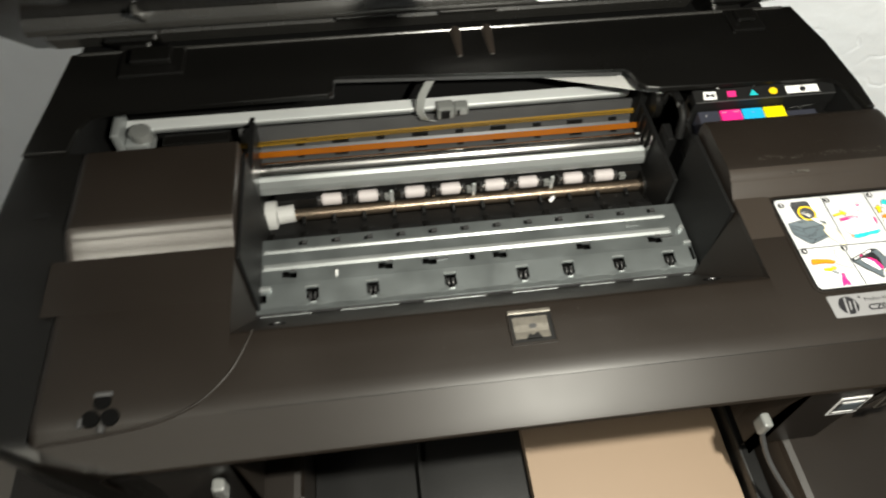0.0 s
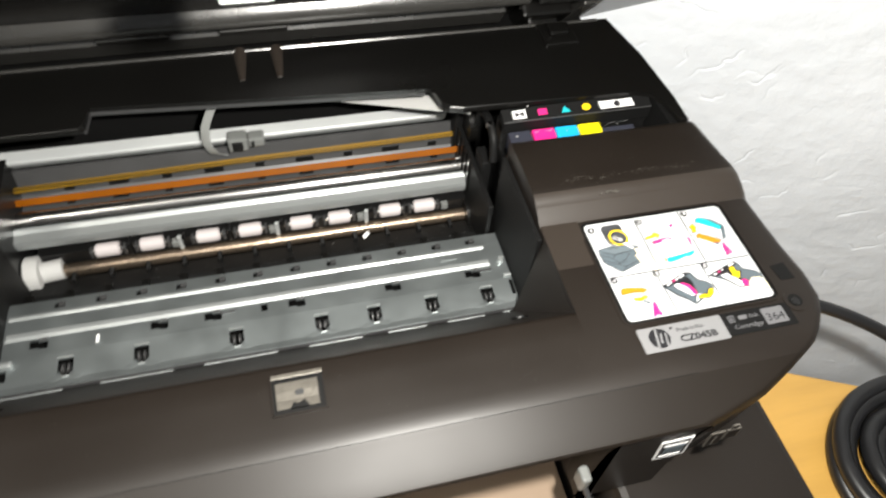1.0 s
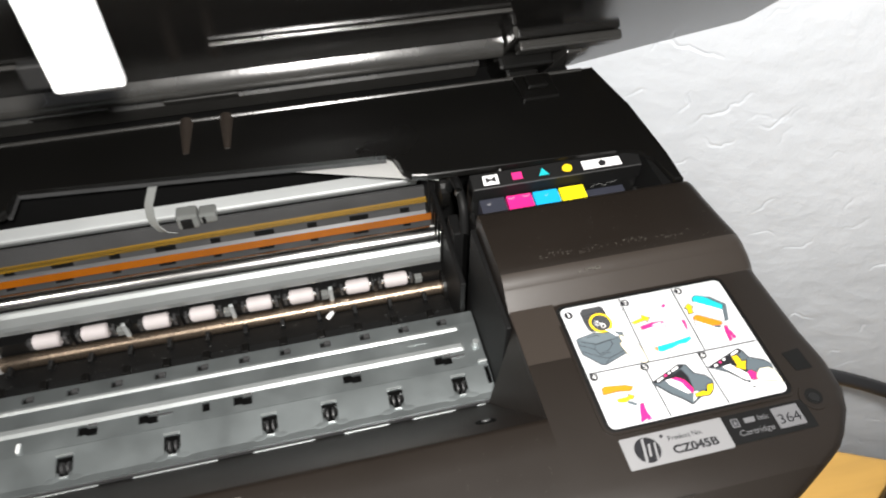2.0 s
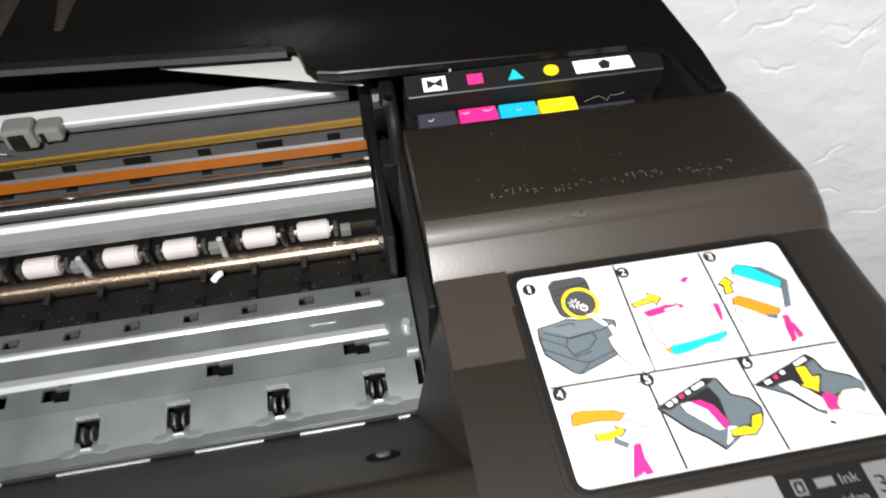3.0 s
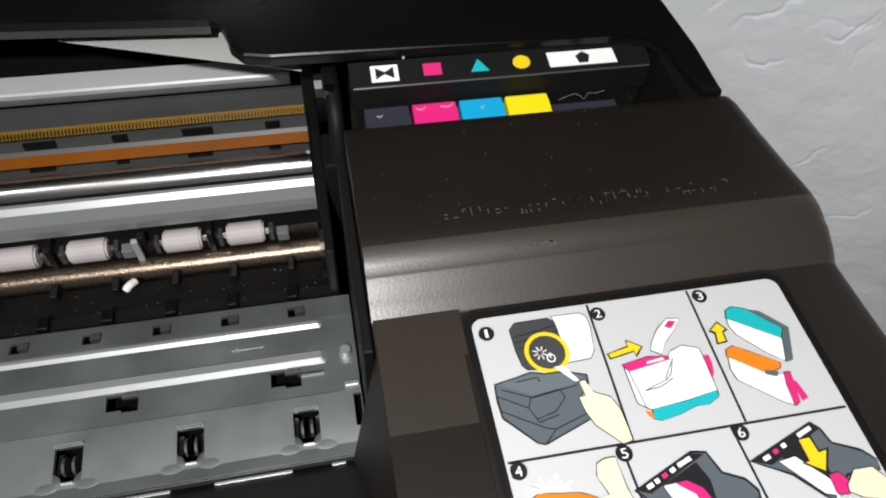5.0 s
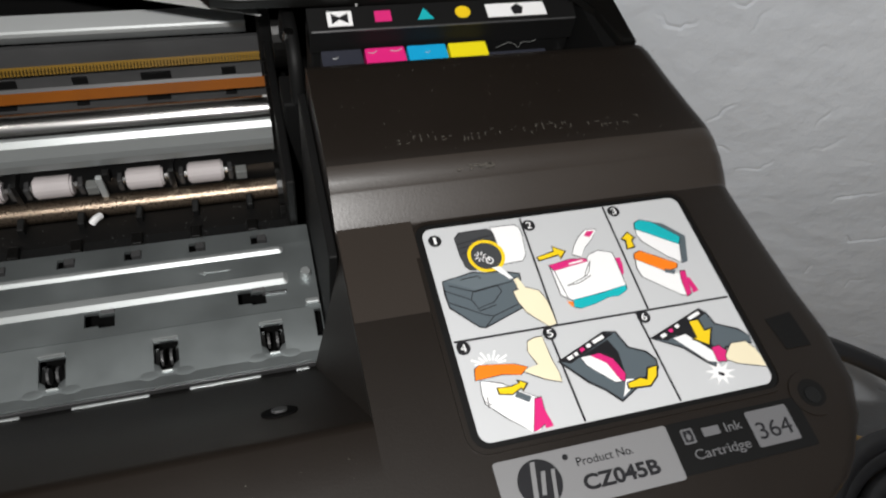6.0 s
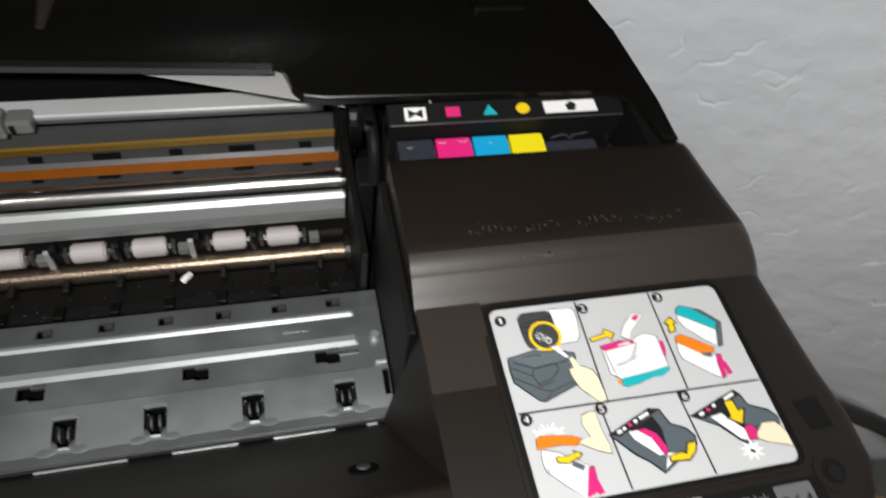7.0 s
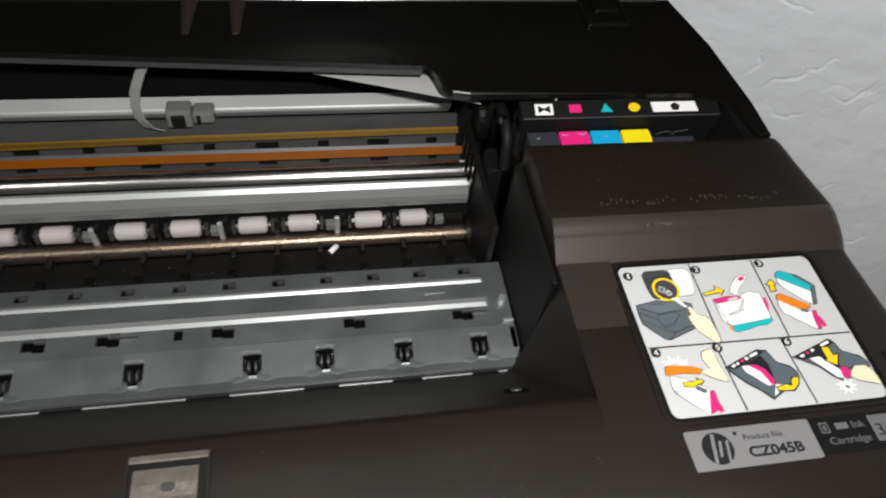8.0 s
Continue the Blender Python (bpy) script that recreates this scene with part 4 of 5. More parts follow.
part("lid_ledge", profile(bmesh.new(), [(-0.0040, 0.0002), (-0.0030, 0.0062), (0.0010, 0.0072), (0.0130, 0.0052), (0.0150, 0.0002)], -0.205, 0.140), LEDGE, lid, "satin ledge along the lid's hinge side")
part("lid_ledge", profile(bmesh.new(), [(0.0185, 0.0002), (0.0195, 0.0040), (0.0290, 0.0030), (0.0310, 0.0002)], -0.205, 0.146), LEDGE, lid)
for xa, xb, ya in ((0.027, 0.140, 0.0745), (-0.190, -0.020, 0.0745)):
    part("lid_rib", boxes((xa, xb, ya, ya + 0.0022, 0.0002, 0.0018), bevel=0.0004), LEDGE, lid)
part("frame_bead", profile(bmesh.new(), [(0.0308, 0.0002), (0.0310, 0.0060), (0.0316, 0.0072), (0.0328, 0.0076), (0.0345, 0.0070), (0.0362, 0.0054), (0.0374, 0.0032), (0.0380, 0.0002)], -0.205, 0.146), LEDGE, lid, smooth=True)
part("lid_groove", boxes((-0.205, 0.146, 0.0151, 0.0184, 0.0002, 0.0008)), DEEP, lid)
for nx in (-0.041, 0.013):
    part("ledge_notch", boxes((nx - 0.0058, nx - 0.0022, 0.0218, 0.0275, 0.0028, 0.0042), (nx + 0.0022, nx + 0.0058, 0.0218, 0.0275, 0.0028, 0.0042)), DEEP, lid)
    part("ledge_step", boxes((nx - 0.0160, nx + 0.0160, 0.0130, 0.0200, 0.0030, 0.0056), bevel=0.0008), LEDGE, lid)
for s in (1, -1):
    xs = sorted((s * 0.150, s * 0.178))
    arm = part("hinge_arm", boxes((xs[0], xs[1], -0.030, 0.012, 0.0002, 0.0085), (xs[0] + 0.005, xs[1] - 0.006, -0.034, 0.004, -0.004, 0.0125), bevel=0.0018), GLOSSY, lid, "black hinge arm")
    part("arm_web", boxes((s * 0.148 - 0.001, s * 0.148 + 0.001, 0.0140, 0.0520, 0.0002, 0.0050), bevel=0.0004), LEDGE, arm)
part("corner_block", boxes((0.156, 0.206, 0.0200, 0.0290, 0.0002, 0.0050), bevel=0.001), LEDGE, lid)
part("corner_block", boxes((0.182, 0.190, -0.0120, 0.0180, 0.0002, 0.0060), bevel=0.001), LEDGE, lid)
part("corner_post", boxes((0.1925, 0.1968, -0.0440, 0.0180, 0.0002, 0.0030), bevel=0.0005), CLEAR, lid, "pale upright stop at the lid's corner")
bm = boxes((0.0256, 0.0390, -0.0070, -0.0040, 0.2880, 0.3130), bevel=0.0006)
bm.transform(LID.inverted())
stop = part("lid_stop", bm, INKWHITE, lid, "white plastic stop hanging from the lid's underside")
# black blocks left of and below the stop stand in for its shadow
bm = boxes((0.0208, 0.0257, -0.0068, -0.0042, 0.2895, 0.2950), (0.0262, 0.0384, -0.0068, -0.0042, 0.2870, 0.2881), bevel=0.0005)
bm.transform(LID.inverted())
bm2 = boxes((0.0316, 0.0330, -0.0062, -0.0048, 0.3128, 0.3530))
bm2.transform(LID.inverted())
part("stop_stem", bm2, GLOSSY, stop)
part("stop_shadow", bm, DEEP, stop)

# ---- the instruction label on the right cover ----
DZ = 0.1740
rim = bmesh.new()
outer, inner = rounded(0.1466, 0.2136, -0.0527, -0.0010, 0.0040), rounded(0.1476, 0.2126, -0.0518, -0.0018, 0.0032)
ov = [[rim.verts.new((x, y, z)) for x, y in ring_pts] for ring_pts, z in ((outer, DZ - 0.0002), (outer, DZ + 0.00055), (inner, DZ + 0.00055), (inner, DZ - 0.0002))]
for a, b in zip(ov, ov[1:]):
    for i in range(len(a)):
        rim.faces.new((a[i], a[(i + 1) % len(a)], b[(i + 1) % len(b)], b[i]))
part("label_rim", rim, PLASTIC, printer)
# flat black sheet whose visible ring imitates the shadow inside the rim
part("label_gap_shade", prism(bmesh.new(), rounded(0.1476, 0.2126, -0.0518, -0.0018, 0.0032), DZ - 0.0002, DZ + 0.00010), DEEP, printer)
label = part("instruction_label", prism(bmesh.new(), rounded(0.1491, 0.2112, -0.0507, -0.0030, 0.0022), DZ - 0.0001, DZ + 0.00025), STICKER, printer, "glossy six-panel picture label for changing cartridges")
LAYER = [0]
OUTLINED = ("hand_shape", "clip_strip", "cartridge_side", "cartridge_front", "cartridge_base", "cartridge_top", "cap_face", "cap_top", "pull_strip", "release_tab", "button_field", "button_panel")


def ink(name, pts, mat, raise_by=0.0):
    """A printed patch on the label; pts in millimetres."""
    if name in OUTLINED:
        cx, cy = sum(p[0] for p in pts) / len(pts), sum(p[1] for p in pts) / len(pts)
        wide = []
        for x, y in pts:
            d = max(0.01, math.hypot(x - cx, y - cy))
            wide.append((x + 0.2 * (x - cx) / d, y + 0.2 * (y - cy) / d))
        ink("outline", wide, INKBLACK)
    pts = [(min(max(x, 149.5), 210.8), max(y, -50.4)) for x, y in pts]
    LAYER[0] += 1
    z = DZ + 0.0003 + 0.000003 * LAYER[0] + raise_by
    return part(name, prism(bmesh.new(), [(x / 1000, y / 1000) for x, y in pts], z - 0.00008, z), mat, label)


def stroke(x0, y0, x1, y1, w=0.45):
    d = Vector((x1 - x0, y1 - y0)).normalized() * w / 2
    return [(x0 - d.y, y0 + d.x), (x1 - d.y, y1 + d.x), (x1 + d.y, y1 - d.x), (x0 + d.y, y0 - d.x)]


for seg in ((149.2, -30.2, 211, -30.6), (171.8, -3.2, 171.2, -30.2), (192.2, -3.2, 191.8, -30.2), (168.9, -30.4, 169.6, -50.6), (188.8, -30.4, 189.8, -50.6)):
    ink("panel_line", stroke(*seg), INKBLACK)
# panel one: lit button and the machine
ink("button_field", [(164.4, -4.7), (169.8, -4.8), (170.8, -5.7), (170.9, -7.8), (170.1, -12.7), (169.0, -14.1), (164.2, -14.3), (164.8, -7.3)], INKWHITE)
ink("button_panel", [(155.9, -6.3), (157.2, -5.0), (163.4, -4.9), (164.5, -5.9), (164.6, -8.9), (164.7, -12.2), (164.0, -14.4), (162.4, -15.1), (157.2, -14.5), (156.4, -13.5), (156.0, -10.4)], INKDARK)
for seg in ((156.1, -7.9, 164.8, -6.5), (156.2, -9.0, 164.8, -7.8), (156.3, -10.3, 164.8, -9.1)):
    ink("panel_stripe", stroke(*seg, 0.22), INKBLACK)
ink("highlight_ring", disc(161.5, -11.7, 4.1, 32), INKYELLOW)
ink("ring_field", disc(161.5, -11.7, 3.35, 32), INKDARK)
for k in range(8):
    a = 0.3 + k * math.pi / 4
    ink("light_ray", stroke(160.2 + 0.45 * math.cos(a), -11.7 + 0.45 * math.sin(a), 160.2 + 1.35 * math.cos(a), -11.7 + 1.35 * math.sin(a), 0.2), INKWHITE)
ink("power_mark", disc(161.9, -13.0, 0.85, 16), INKWHITE)
ink("power_field", disc(161.9, -13.0, 0.6, 16), INKDARK)
ink("power_bar", stroke(161.9, -13.0, 161.9, -11.9, 0.25), INKWHITE)
ink("machine_outline", [(150.5, -16.3), (154.6, -15.6), (157.5, -15.0), (159.9, -15.7), (163.2, -15.7), (167.4, -17.1), (167.2, -18.8), (165.3, -20.9), (165.5, -25.3), (156.6, -28.4), (155.2, -27.9), (150.4, -22.7), (150.2, -19.3)], INKBLACK)
ink("machine", [(150.7, -16.5), (154.7, -15.8), (157.5, -15.3), (159.8, -15.9), (163.1, -16.0), (167.1, -17.3), (166.9, -18.6), (165.1, -20.8), (165.3, -25.1), (156.6, -28.1), (155.4, -27.7), (150.7, -22.5), (150.6, -19.3)], INKGREY)
ink("machine_top", [(151.3, -16.5), (154.9, -16.0), (157.6, -15.5), (159.8, -16.1), (162.9, -16.2), (166.5, -17.4), (164.2, -18.6), (156.8, -19.5)], INKGREYLIGHT)
for seg in ((150.6, -18.7, 155.4, -21.6), (155.4, -21.6, 156.3, -23.8), (156.3, -23.8, 159.9, -22.9), (159.9, -22.9, 162.2, -20.7), (162.2, -20.7, 161.6, -19.1), (161.6, -19.1, 156.2, -19.8), (156.2, -19.8, 155.4, -21.6), (151.6, -17.6, 156.6, -19.9), (156.6, -19.9, 165.0, -18.8), (150.6, -21.4, 157.3, -25.5), (157.3, -25.5, 159.0, -26.0), (159.0, -26.0, 165.6, -24.0), (159.0, -26.0, 156.7, -28.1), (156.3, -23.8, 156.5, -24.4), (156.5, -24.4, 160.2, -23.6), (154.4, -16.6, 158.3, -16.3), (158.3, -16.3, 158.6, -17.1)):
    ink("machine_line", stroke(*seg, 0.2), INKBLACK)
ink("callout", [(161.9, -14.8), (163.6, -14.8), (165.6, -18.1), (164.7, -18.1)], INKWHITE)
# the label's drawn hands are reduced to plain cream shapes
ink("hand_shape", [(165.5, -18.4), (166.5, -18.2), (167.4, -20.7), (170.0, -22.0), (170.9, -24.3), (171.1, -27.9), (171.1, -30.0), (169.4, -30.3), (167.4, -28.1), (165.8, -26.3), (164.9, -23.7), (164.6, -21.2), (165.8, -21.0)], INKCREAM)
# panel two: pulling the strip
ink("arrow_edge", [(172.1, -13.9), (176.4, -12.9), (176.4, -11.6), (179.3, -13.5), (177.4, -15.4), (177.2, -14.3), (172.4, -15.1)], INKBLACK)
ink("arrow", [(172.4, -14.0), (176.5, -13.2), (176.6, -12.0), (178.9, -13.5), (177.4, -14.9), (177.3, -14.0), (172.7, -14.8)], INKYELLOW)
ink("side_tab", [(189.1, -17.0), (190.7, -17.1), (190.6, -18.9), (190.1, -20.8), (189.0, -22.1), (188.4, -21.2)], INKMAGENTA)
ink("cartridge_front", [(174.4, -16.7), (179.7, -16.0), (183.0, -16.5), (183.9, -15.3), (186.5, -14.5), (189.4, -15.6), (189.4, -18.3), (189.3, -21.7), (189.2, -24.4), (183.0, -25.4), (176.6, -25.5), (174.4, -23.9)], INKWHITE)
ink("cartridge_base", [(176.6, -25.4), (183.2, -24.9), (189.2, -23.9), (189.0, -25.1), (186.6, -26.2), (184.3, -26.1), (181.1, -27.0), (177.6, -27.6), (176.1, -27.0)], INKCYAN)
ink("cartridge_heel", [(175.1, -25.4), (176.3, -25.9), (176.1, -27.1), (175.5, -26.5)], INKORANGE)
ink("cartridge_top", [(174.2, -16.4), (179.2, -15.7), (182.7, -16.0), (183.1, -16.8), (175.0, -17.9)], INKMAGENTA)
ink("top_slot", [(178.7, -16.6), (181.9, -16.2), (182.2, -16.7), (178.7, -17.0)], INKWHITE)
ink("pull_strip", [(180.4, -14.5), (181.4, -12.7), (183.2, -10.6), (185.7, -8.7), (188.2, -9.0), (186.1, -11.4), (183.7, -13.3), (182.2, -15.6)], INKWHITE)
ink("strip_tip", [(184.7, -10.2), (186.0, -9.1), (187.4, -9.4), (185.9, -10.8)], INKMAGENTA)
for seg in ((174.9, -17.9, 175.6, -25.2), (183.7, -16.7, 182.4, -19.4), (182.4, -19.4, 181.2, -20.5), (181.2, -20.5, 176.5, -21.9), (176.5, -21.9, 179.4, -21.7), (179.4, -21.7, 182.4, -20.4), (183.2, -17.3, 180.9, -20.4)):
    ink("outline", stroke(*seg, 0.16), INKBLACK)
# panel three: lifting the cap
ink("arrow_edge", [(192.7, -12.5), (195.2, -10.7), (196.5, -12.8), (195.5, -13.2), (195.4, -15.2), (193.1, -15.4), (193.6, -13.2)], INKBLACK)
ink("arrow", [(193.2, -12.4), (195.0, -11.1), (196.1, -12.6), (195.2, -12.9), (195.1, -14.9), (193.5, -15.1), (194.0, -12.9)], INKYELLOW)
ink("cap_side", [(202.0, -9.2), (204.3, -9.8), (208.4, -14.1), (205.9, -20.6), (204.3, -20.9), (206.4, -14.7)], INKGREY)
ink("cap_face", [(197.5, -10.0), (206.1, -15.5), (204.3, -20.6), (201.6, -18.4), (197.7, -14.0), (197.1, -11.9)], INKWHITE)
ink("cap_top", [(197.9, -8.8), (199.5, -8.2), (202.0, -9.2), (207.0, -14.1), (205.8, -16.0), (197.3, -10.4)], INKCYAN)
ink("cartridge_side", [(194.2, -17.8), (199.6, -22.1), (203.0, -23.3), (202.2, -28.9), (200.4, -28.2), (193.8, -22.7), (193.5, -20.4)], INKWHITE)
ink("clip_strip", [(194.4, -16.7), (196.0, -16.2), (198.4, -17.8), (203.1, -20.7), (202.6, -21.8), (199.6, -22.2), (193.9, -18.0)], INKORANGE)
ink("chip", [(199.6, -21.6), (202.0, -22.4), (201.3, -23.3), (199.3, -22.5)], INKGREY)
ink("release_tab", [(202.8, -22.8), (204.1, -22.9), (203.0, -28.4), (201.7, -28.9), (202.2, -25.2)], INKMAGENTA)
ink("release_leg", [(203.6, -24.6), (204.3, -24.7), (204.9, -28.0), (203.5, -28.4)], INKMAGENTA)
# panel four: snapping off the strip
for k in range(9):
    a = radians(8 + k * 20)
    ink("spark", stroke(155.2 + 1.6 * math.cos(a), -36.6 + 0.5 + 0.8 * math.sin(a), 155.2 + (4.2 if k % 2 else 3.2) * math.cos(a), -36.6 + 0.5 + (2.9 if k % 2 else 2.2) * math.sin(a), 0.4), INKWHITE)
ink("hand_shape", [(160.7, -38.5), (164.3, -37.9), (163.2, -34.9), (163.8, -32.9), (165.3, -32.3), (167.1, -32.3), (167.3, -37.1), (167.9, -40.3), (167.8, -42.2), (164.9, -41.1), (162.8, -39.8)], INKCREAM)
ink("clip_strip", [(151.9, -36.5), (153.0, -35.9), (159.7, -36.9), (162.1, -38.0), (160.3, -39.3), (156.8, -38.5), (151.4, -38.8)], INKORANGE)
ink("cartridge_side", [(152.3, -39.0), (156.2, -40.4), (162.2, -44.4), (160.7, -50.5), (159.1, -50.4), (155.3, -47.1), (152.0, -43.6), (151.9, -41.4)], INKWHITE)
ink("chip", [(158.6, -42.3), (161.0, -43.9), (160.2, -44.9), (157.8, -43.3)], INKGREY)
ink("arrow_edge", [(154.8, -40.9), (157.7, -41.1), (159.3, -40.8), (159.1, -40.0), (161.3, -41.2), (159.8, -42.6), (159.6, -42.0), (157.5, -43.0), (154.9, -42.4)], INKBLACK)
ink("arrow", [(155.1, -41.1), (157.8, -41.3), (159.7, -40.8), (159.6, -40.4), (160.8, -41.2), (159.8, -42.2), (159.7, -41.7), (157.5, -42.7), (155.2, -42.2)], INKYELLOW)
ink("release_tab", [(161.4, -44.5), (162.8, -44.4), (162.5, -47.2), (162.0, -49.3), (160.1, -50.9), (159.3, -50.4)], INKMAGENTA)
ink("release_leg", [(162.5, -46.3), (163.3, -50.1), (161.8, -50.3), (161.6, -48.6)], INKMAGENTA)
for seg in ((152.7, -42.3, 152.4, -44.5), (152.0, -43.1, 153.0, -44.0)):
    ink("outline", stroke(*seg, 0.16), INKBLACK)
# panels five and six: fitting it in its bay
ink("bay_outline", [(168.3, -38.1), (179.9, -33.5), (182.6, -34.0), (183.9, -37.7), (187.2, -39.3), (188.6, -41.4), (188.2, -43.4), (184.5, -44.9), (182.2, -46.4), (178.1, -48.5), (175.5, -45.6), (172.8, -43.5)], INKBLACK)
ink("bay", [(169.0, -38.3), (179.9, -33.9), (182.3, -34.3), (183.5, -37.9), (186.9, -39.6), (188.2, -41.6), (187.8, -43.2), (184.3, -44.5), (182.1, -46.1), (178.3, -48.0), (175.8, -45.3), (173.2, -43.2)], INKGREY)
ink("bay_strip", [(168.9, -38.2), (179.8, -33.9), (181.9, -34.4), (170.9, -39.0)], INKBLACK)
for seg in ((170.6, -38.0, 171.8, -37.6), (172.2, -37.4, 173.0, -37.1), (175.3, -36.2, 176.2, -35.8), (176.9, -35.5, 179.5, -34.6)):
    ink("bay_mark", stroke(*seg, 0.75), INKWHITE)
for seg in ((173.7, -36.8, 174.6, -36.4),):
    ink("bay_mark", stroke(*seg, 0.75), INKMAGENTA)
ink("bay_hole", [(173.3, -38.0), (180.1, -35.4), (181.3, -38.5), (180.9, -42.9), (179.1, -40.5), (175.9, -37.9)], INKBLACK)
ink("cartridge_side", [(173.3, -38.2), (176.3, -38.1), (179.1, -40.1), (179.8, -44.4), (178.3, -44.4), (173.9, -40.0)], INKWHITE)
ink("cartridge_top", [(175.3, -38.1), (177.4, -38.0), (179.6, -39.6), (180.9, -43.1), (180.1, -44.6), (179.3, -43.9), (178.1, -40.4)], INKMAGENTA)
ink("arrow_head", [(180.5, -44.2), (183.0, -44.6), (181.7, -45.7), (178.7, -47.5)], INKWHITE)
ink("arrow_edge", [(180.3, -44.9), (183.5, -44.3), (184.6, -44.7), (185.7, -42.6), (188.3, -42.6), (187.3, -44.9), (185.0, -46.7), (180.1, -46.3)], INKBLACK)
ink("arrow", [(180.7, -45.1), (183.5, -44.6), (184.8, -45.2), (185.9, -43.0), (187.8, -42.8), (187.0, -44.7), (184.9, -46.3), (180.5, -46.0)], INKYELLOW)
ink("bay_outline", [(189.1, -36.9), (202.7, -32.2), (204.0, -33.6), (204.7, -36.2), (209.1, -38.2), (211.7, -40.2), (210.4, -42.0), (204.5, -41.9), (199.9, -45.6), (197.7, -43.2), (195.1, -40.3)], INKBLACK)
ink("bay", [(189.9, -37.2), (202.5, -32.6), (203.6, -33.8), (204.3, -36.4), (208.7, -38.5), (211.1, -40.4), (210.2, -41.7), (204.3, -41.5), (200.0, -45.1), (198.0, -42.9), (195.5, -40.0)], INKGREY)
ink("bay_strip", [(189.7, -37.1), (202.4, -32.5), (203.5, -33.7), (192.6, -38.1)], INKBLACK)
for seg in ((191.6, -37.0, 192.9, -36.6), (195.6, -35.5, 196.5, -35.2), (199.3, -34.2, 202.2, -33.2)):
    ink("bay_mark", stroke(*seg, 0.75), INKWHITE)
for seg in ((193.8, -36.2, 194.7, -35.9),):
    ink("bay_mark", stroke(*seg, 0.75), INKMAGENTA)
ink("bay_hole", [(194.5, -37.1), (200.5, -34.9), (201.7, -40.4), (201.8, -43.0), (196.3, -38.1)], INKBLACK)
ink("cartridge_side", [(194.0, -37.8), (197.0, -37.4), (201.6, -42.6), (201.5, -44.7), (199.1, -43.9)], INKWHITE)
ink("cartridge_top", [(201.2, -41.3), (202.9, -41.1), (204.1, -42.7), (203.0, -44.6), (201.0, -44.3)], INKMAGENTA)
ink("arrow_edge", [(198.6, -34.7), (201.5, -34.4), (201.7, -37.1), (203.6, -36.9), (201.1, -41.1), (197.6, -38.7), (198.8, -38.4)], INKBLACK)
ink("arrow", [(199.1, -34.9), (201.1, -34.8), (201.4, -37.5), (202.9, -37.3), (201.0, -40.5), (198.3, -38.7), (199.2, -38.6)], INKYELLOW)
ink("hand_shape", [(203.5, -43.3), (205.8, -41.2), (209.1, -41.3), (210.5, -43.3), (213.4, -45.0), (212.5, -47.3), (208.3, -46.5), (205.0, -45.5), (203.2, -44.3)], INKCREAM)
star = [((3.3 if k % 2 == 0 else 1.5) * math.cos(k * math.pi / 9), (2.6 if k % 2 == 0 else 1.2) * math.sin(k * math.pi / 9)) for k in range(18)]
ink("spark", [(200.4 + x, -46.7 + y) for x, y in star], INKWHITE)
ink("spark_gap", stroke(199.9, -46.7, 201.0, -47.3, 0.7), INKBLACK)
for n, (cx, cy) in enumerate(((151.4, -6.5), (173.1, -5.7), (194.1, -5.0), (150.8, -31.9), (168.8, -32.0), (189.8, -32.0))):
    ink("step_dot", disc(cx, cy, 1.45, 20), INKBLACK)
    lettering(str(n + 1), (cx - (0.28 if n == 0 else 0.58)) / 1000, (cy - 0.85) / 1000, DZ + 0.00082, 0.0024, INKWHITE, label, "step_number", 0.00056 if n == 0 else 0.00116)

# product plate below it
plate_mark = part("product_plate", prism(bmesh.new(), rounded(0.1500, 0.1844, -0.0645, -0.0543, 0.0006), DZ - 0.0010, DZ + 0.00022), SILVERPRINT, printer, "silver and black product number plate")
part("cartridge_plate", prism(bmesh.new(), rounded(0.1844, 0.2135, -0.0640, -0.0543, 0.0005), DZ - 0.0010, DZ + 0.00024), DEEP, plate_mark)
part("number_field", prism(bmesh.new(), rounded(0.2012, 0.2105, -0.0622, -0.0552, 0.0004), DZ, DZ + 0.00030), DULLPRINT, plate_mark)
part("round_emblem", prism(bmesh.new(), disc(0.1575, -0.0593, 0.0041, 32), DZ, DZ + 0.00032), INKBLACK, plate_mark, "plain black disc emblem")
for pts in ([(0.1553, -0.0630), (0.1562, -0.0630), (0.1576, -0.0556), (0.1567, -0.0556)], [(0.1572, -0.0615), (0.1580, -0.0615), (0.1590, -0.0575), (0.1582, -0.0575)], [(0.1590, -0.0632), (0.1597, -0.0632), (0.1608, -0.0575), (0.1601, -0.0575)]):
    part("emblem_bar", prism(bmesh.new(), pts, DZ + 0.0002, DZ + 0.00037), SILVERPRINT, plate_mark)
part("emblem_dot", prism(bmesh.new(), disc(0.1634, -0.0560, 0.00055, 12), DZ, DZ + 0.00032), INKBLACK, plate_mark)
lettering("Product No.", 0.1652, -0.0580, DZ + 0.00028, 0.0022, INKBLACK, plate_mark, "lettering", 0.0112)
lettering("CZ045B", 0.1652, -0.0623, DZ + 0.00028, 0.0036, INKBLACK, plate_mark, "lettering", 0.0150, 0.00012)
lettering("Ink", 0.1960, -0.0580, DZ + 0.00030, 0.0026, DULLPRINT, plate_mark, "lettering", 0.0036)
lettering("Cartridge", 0.1878, -0.0617, DZ + 0.00030, 0.0026, DULLPRINT, plate_mark, "lettering", 0.0118)
lettering("364", 0.2022, -0.0608, DZ + 0.00036, 0.0046, INKBLACK, plate_mark, "lettering", 0.0075)
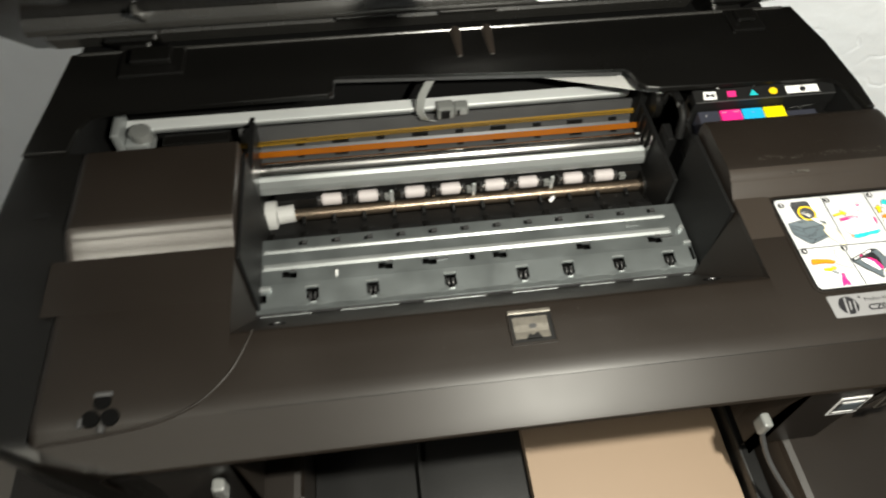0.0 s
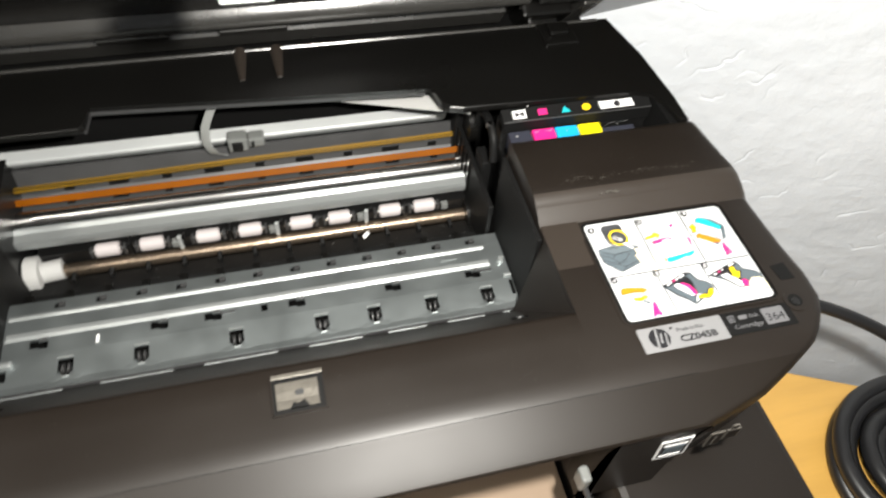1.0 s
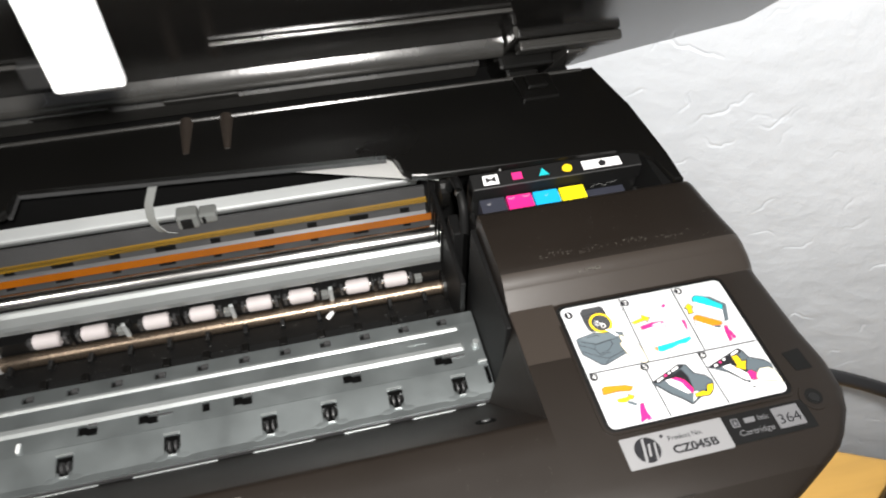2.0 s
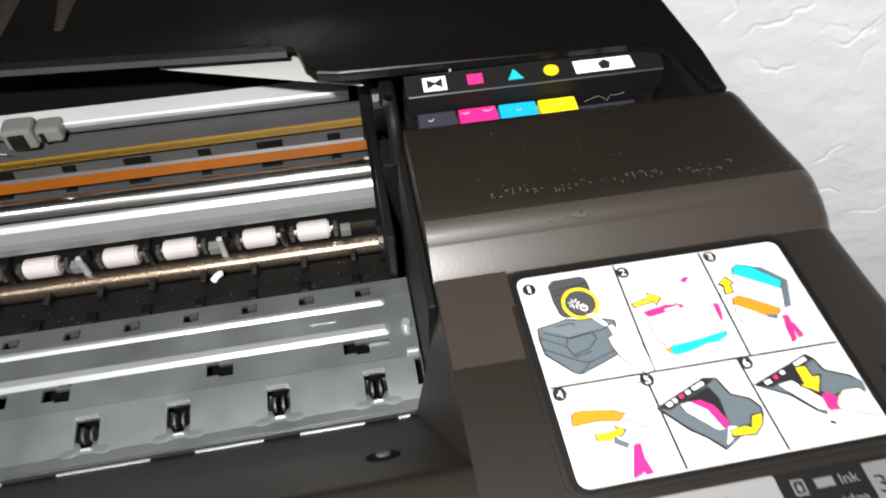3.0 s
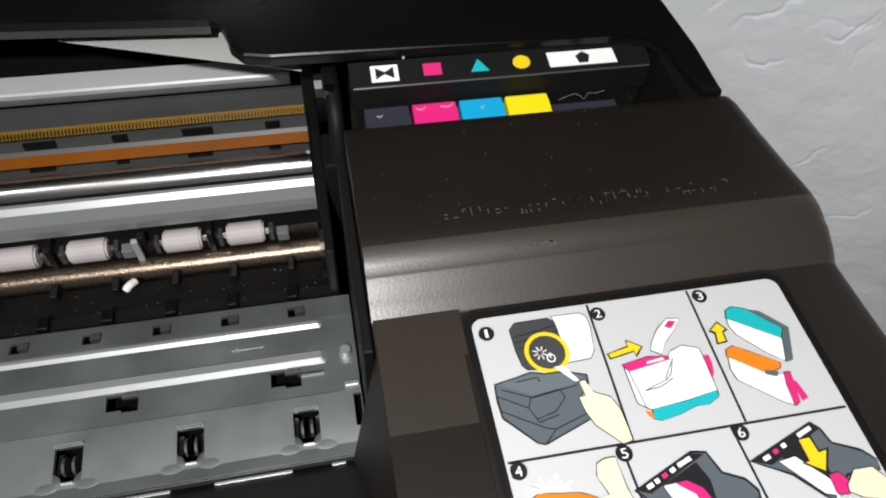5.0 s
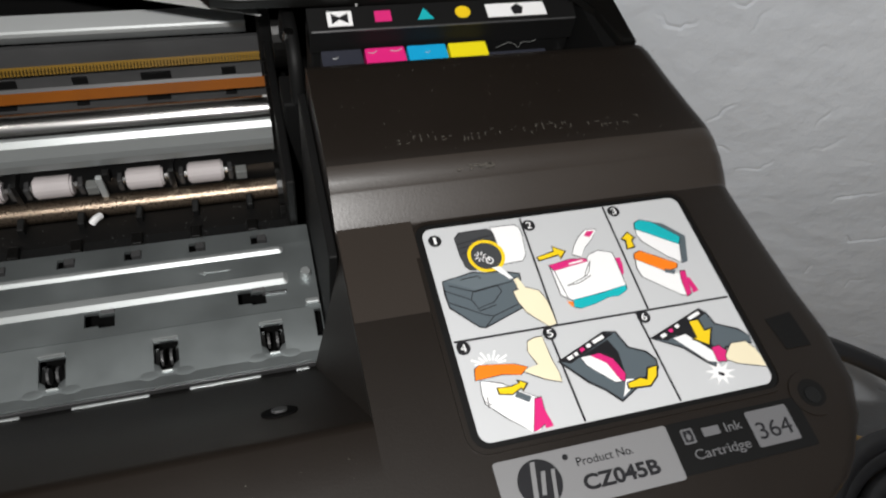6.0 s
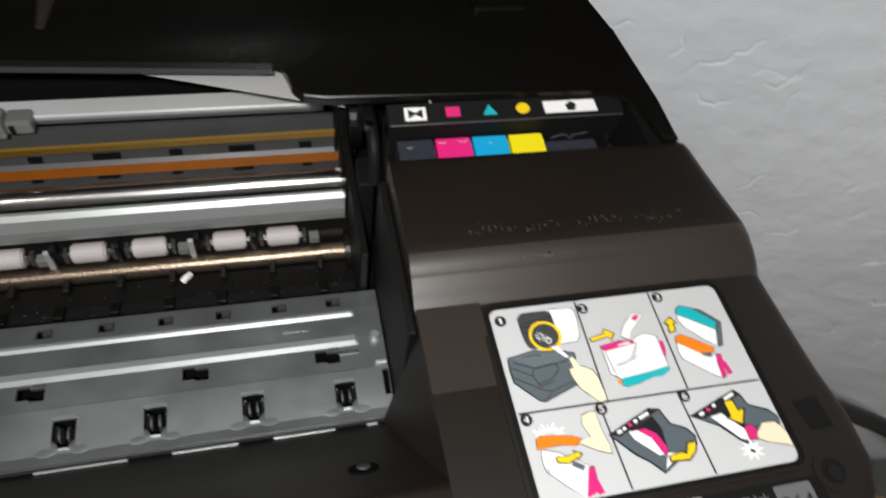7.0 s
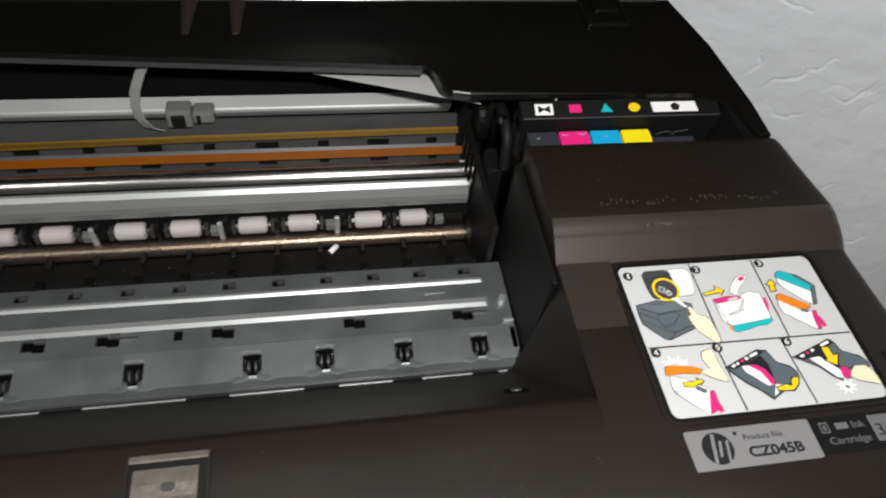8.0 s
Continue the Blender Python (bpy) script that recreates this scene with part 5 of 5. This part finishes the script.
part("maker_bar", prism(bmesh.new(), [(0.1912, -0.0580), (0.1948, -0.0580), (0.1948, -0.0563), (0.1912, -0.0563)], DZ, DZ + 0.00032), DULLPRINT, plate_mark)
part("drop_icon", prism(bmesh.new(), rounded(0.1868, 0.1893, -0.0587, -0.0558, 0.0003), DZ, DZ + 0.00031), DULLPRINT, plate_mark)
part("drop_field", prism(bmesh.new(), rounded(0.18715, 0.18895, -0.05835, -0.05615, 0.0003), DZ, DZ + 0.00035), INKBLACK, plate_mark)
part("drop", prism(bmesh.new(), [(0.1880, -0.0565), (0.1885, -0.0574), (0.1882, -0.0580), (0.1878, -0.0580), (0.1875, -0.0574)], DZ, DZ + 0.00039), DULLPRINT, plate_mark)

# worn raised lettering on the cover, its glints painted pale, and a scuff on its ridge
rw = random.Random(11)
bm = bmesh.new()
x = 0.1475
while x < 0.2065:
    if rw.random() > 0.16:
        wide = rw.uniform(0.0007, 0.0012)
        for k in range(rw.choice((1, 2, 2))):
            part_y = rw.choice((0.01515, 0.0161, 0.0170))
            if rw.random() < 0.45:
                side_x = x + rw.choice((0, wide))
                box(bm, side_x, side_x + 0.00018, part_y - 0.0007, part_y + rw.uniform(0.0001, 0.0006), 0.1819, 0.18206)
            else:
                box(bm, x, x + wide * rw.uniform(0.5, 1.0), part_y, part_y + 0.00018, 0.1819, 0.18206)
    x += rw.uniform(0.0015, 0.0021)
tagged(part("glint_wear_marks", bm, GLINT_WEAR, shell, "pale strokes painted for the glints on worn raised lettering"), kind="stuff")
bm = bmesh.new()
for k in range(16):
    x = 0.1585 + rw.random() ** 0.6 * 0.0085
    s = rw.uniform(0.00015, 0.0005)
    y = 0.0068 + rw.uniform(-0.0005, 0.0004)
    box(bm, x - s, x + s, y - 0.0001, y + rw.uniform(0.00005, 0.0003), 0.1815, 0.1822)
tagged(part("scuff", bm, GLINT_WEAR, shell, "pale scuff on the ridge"), kind="stuff")

bm = bmesh.new()
for k in range(90):
    x, y = rw.uniform(0.134, 0.222), rw.uniform(0.012, 0.041)
    s = rw.choice((0.00005, 0.00007, 0.0001))
    box(bm, x - s, x + s, y - s, y + s, 0.1819, 0.1820 + s)
for k in range(90):
    x, y = rw.uniform(-0.08, 0.146), rw.uniform(-0.066, -0.047)
    s = rw.choice((0.00005, 0.00007, 0.0001))
    box(bm, x - s, x + s, y - s, y + s, 0.1739, 0.1740 + s)
tagged(part("cover_dust", bm, GLINT_WEAR, shell, "fine pale dust specks"), kind="stuff")

# ---- loose bits ----
scrap = hose([(0.0672, 0.0545, 0.1170), (0.0684, 0.0554, 0.1178), (0.0696, 0.0570, 0.1172)], 0.0011, 8, 5)
tagged(part("paper_scrap", scrap, INKWHITE, smooth=True), "small white curl of torn paper on the guide", "scrap")
tagged(part("paper_chip", boxes((-0.0515, -0.0505, 0.0090, 0.0125, 0.1305, 0.1312)), INKWHITE), "tiny white paper chip on the steel plate", "scrap")
tagged(part("crumb", boxes((0.1890, 0.1902, -0.118, -0.1172, 0.0944, 0.0952), bevel=0.0002), INKWHITE), "white crumb on the printer's base", "scrap")

# ---- cables ----
tagged(part("power_cable", hose([(0.228, 0.020, 0.06), (0.262, 0.004, 0.085), (0.315, -0.020, 0.085), (0.37, -0.050, 0.06), (0.44, -0.10, 0.006)], 0.0036), RUBBER, smooth=True), "black power cable leaving the printer's side", "cable")
coil = thing("cable_coil", "coil of thick black cable on the table", "cable", (0.374, -0.092, 0.0))
for k, (r, h, tilt) in enumerate(((0.055, 0.006, 0), (0.050, 0.014, 8), (0.056, 0.021, -6), (0.045, 0.007, 0), (0.039, 0.015, 0), (0.031, 0.007, 0), (0.022, 0.008, 0), (0.012, 0.008, 0))):
    pts = [(r * math.cos(a), 0.9 * r * math.sin(a), h + 0.004 * math.sin(a + k)) for a in np.linspace(0.3 * k, 0.3 * k + 2 * math.pi, 15)]
    part("loop", hose(pts, 0.0048), RUBBER, coil, smooth=True)
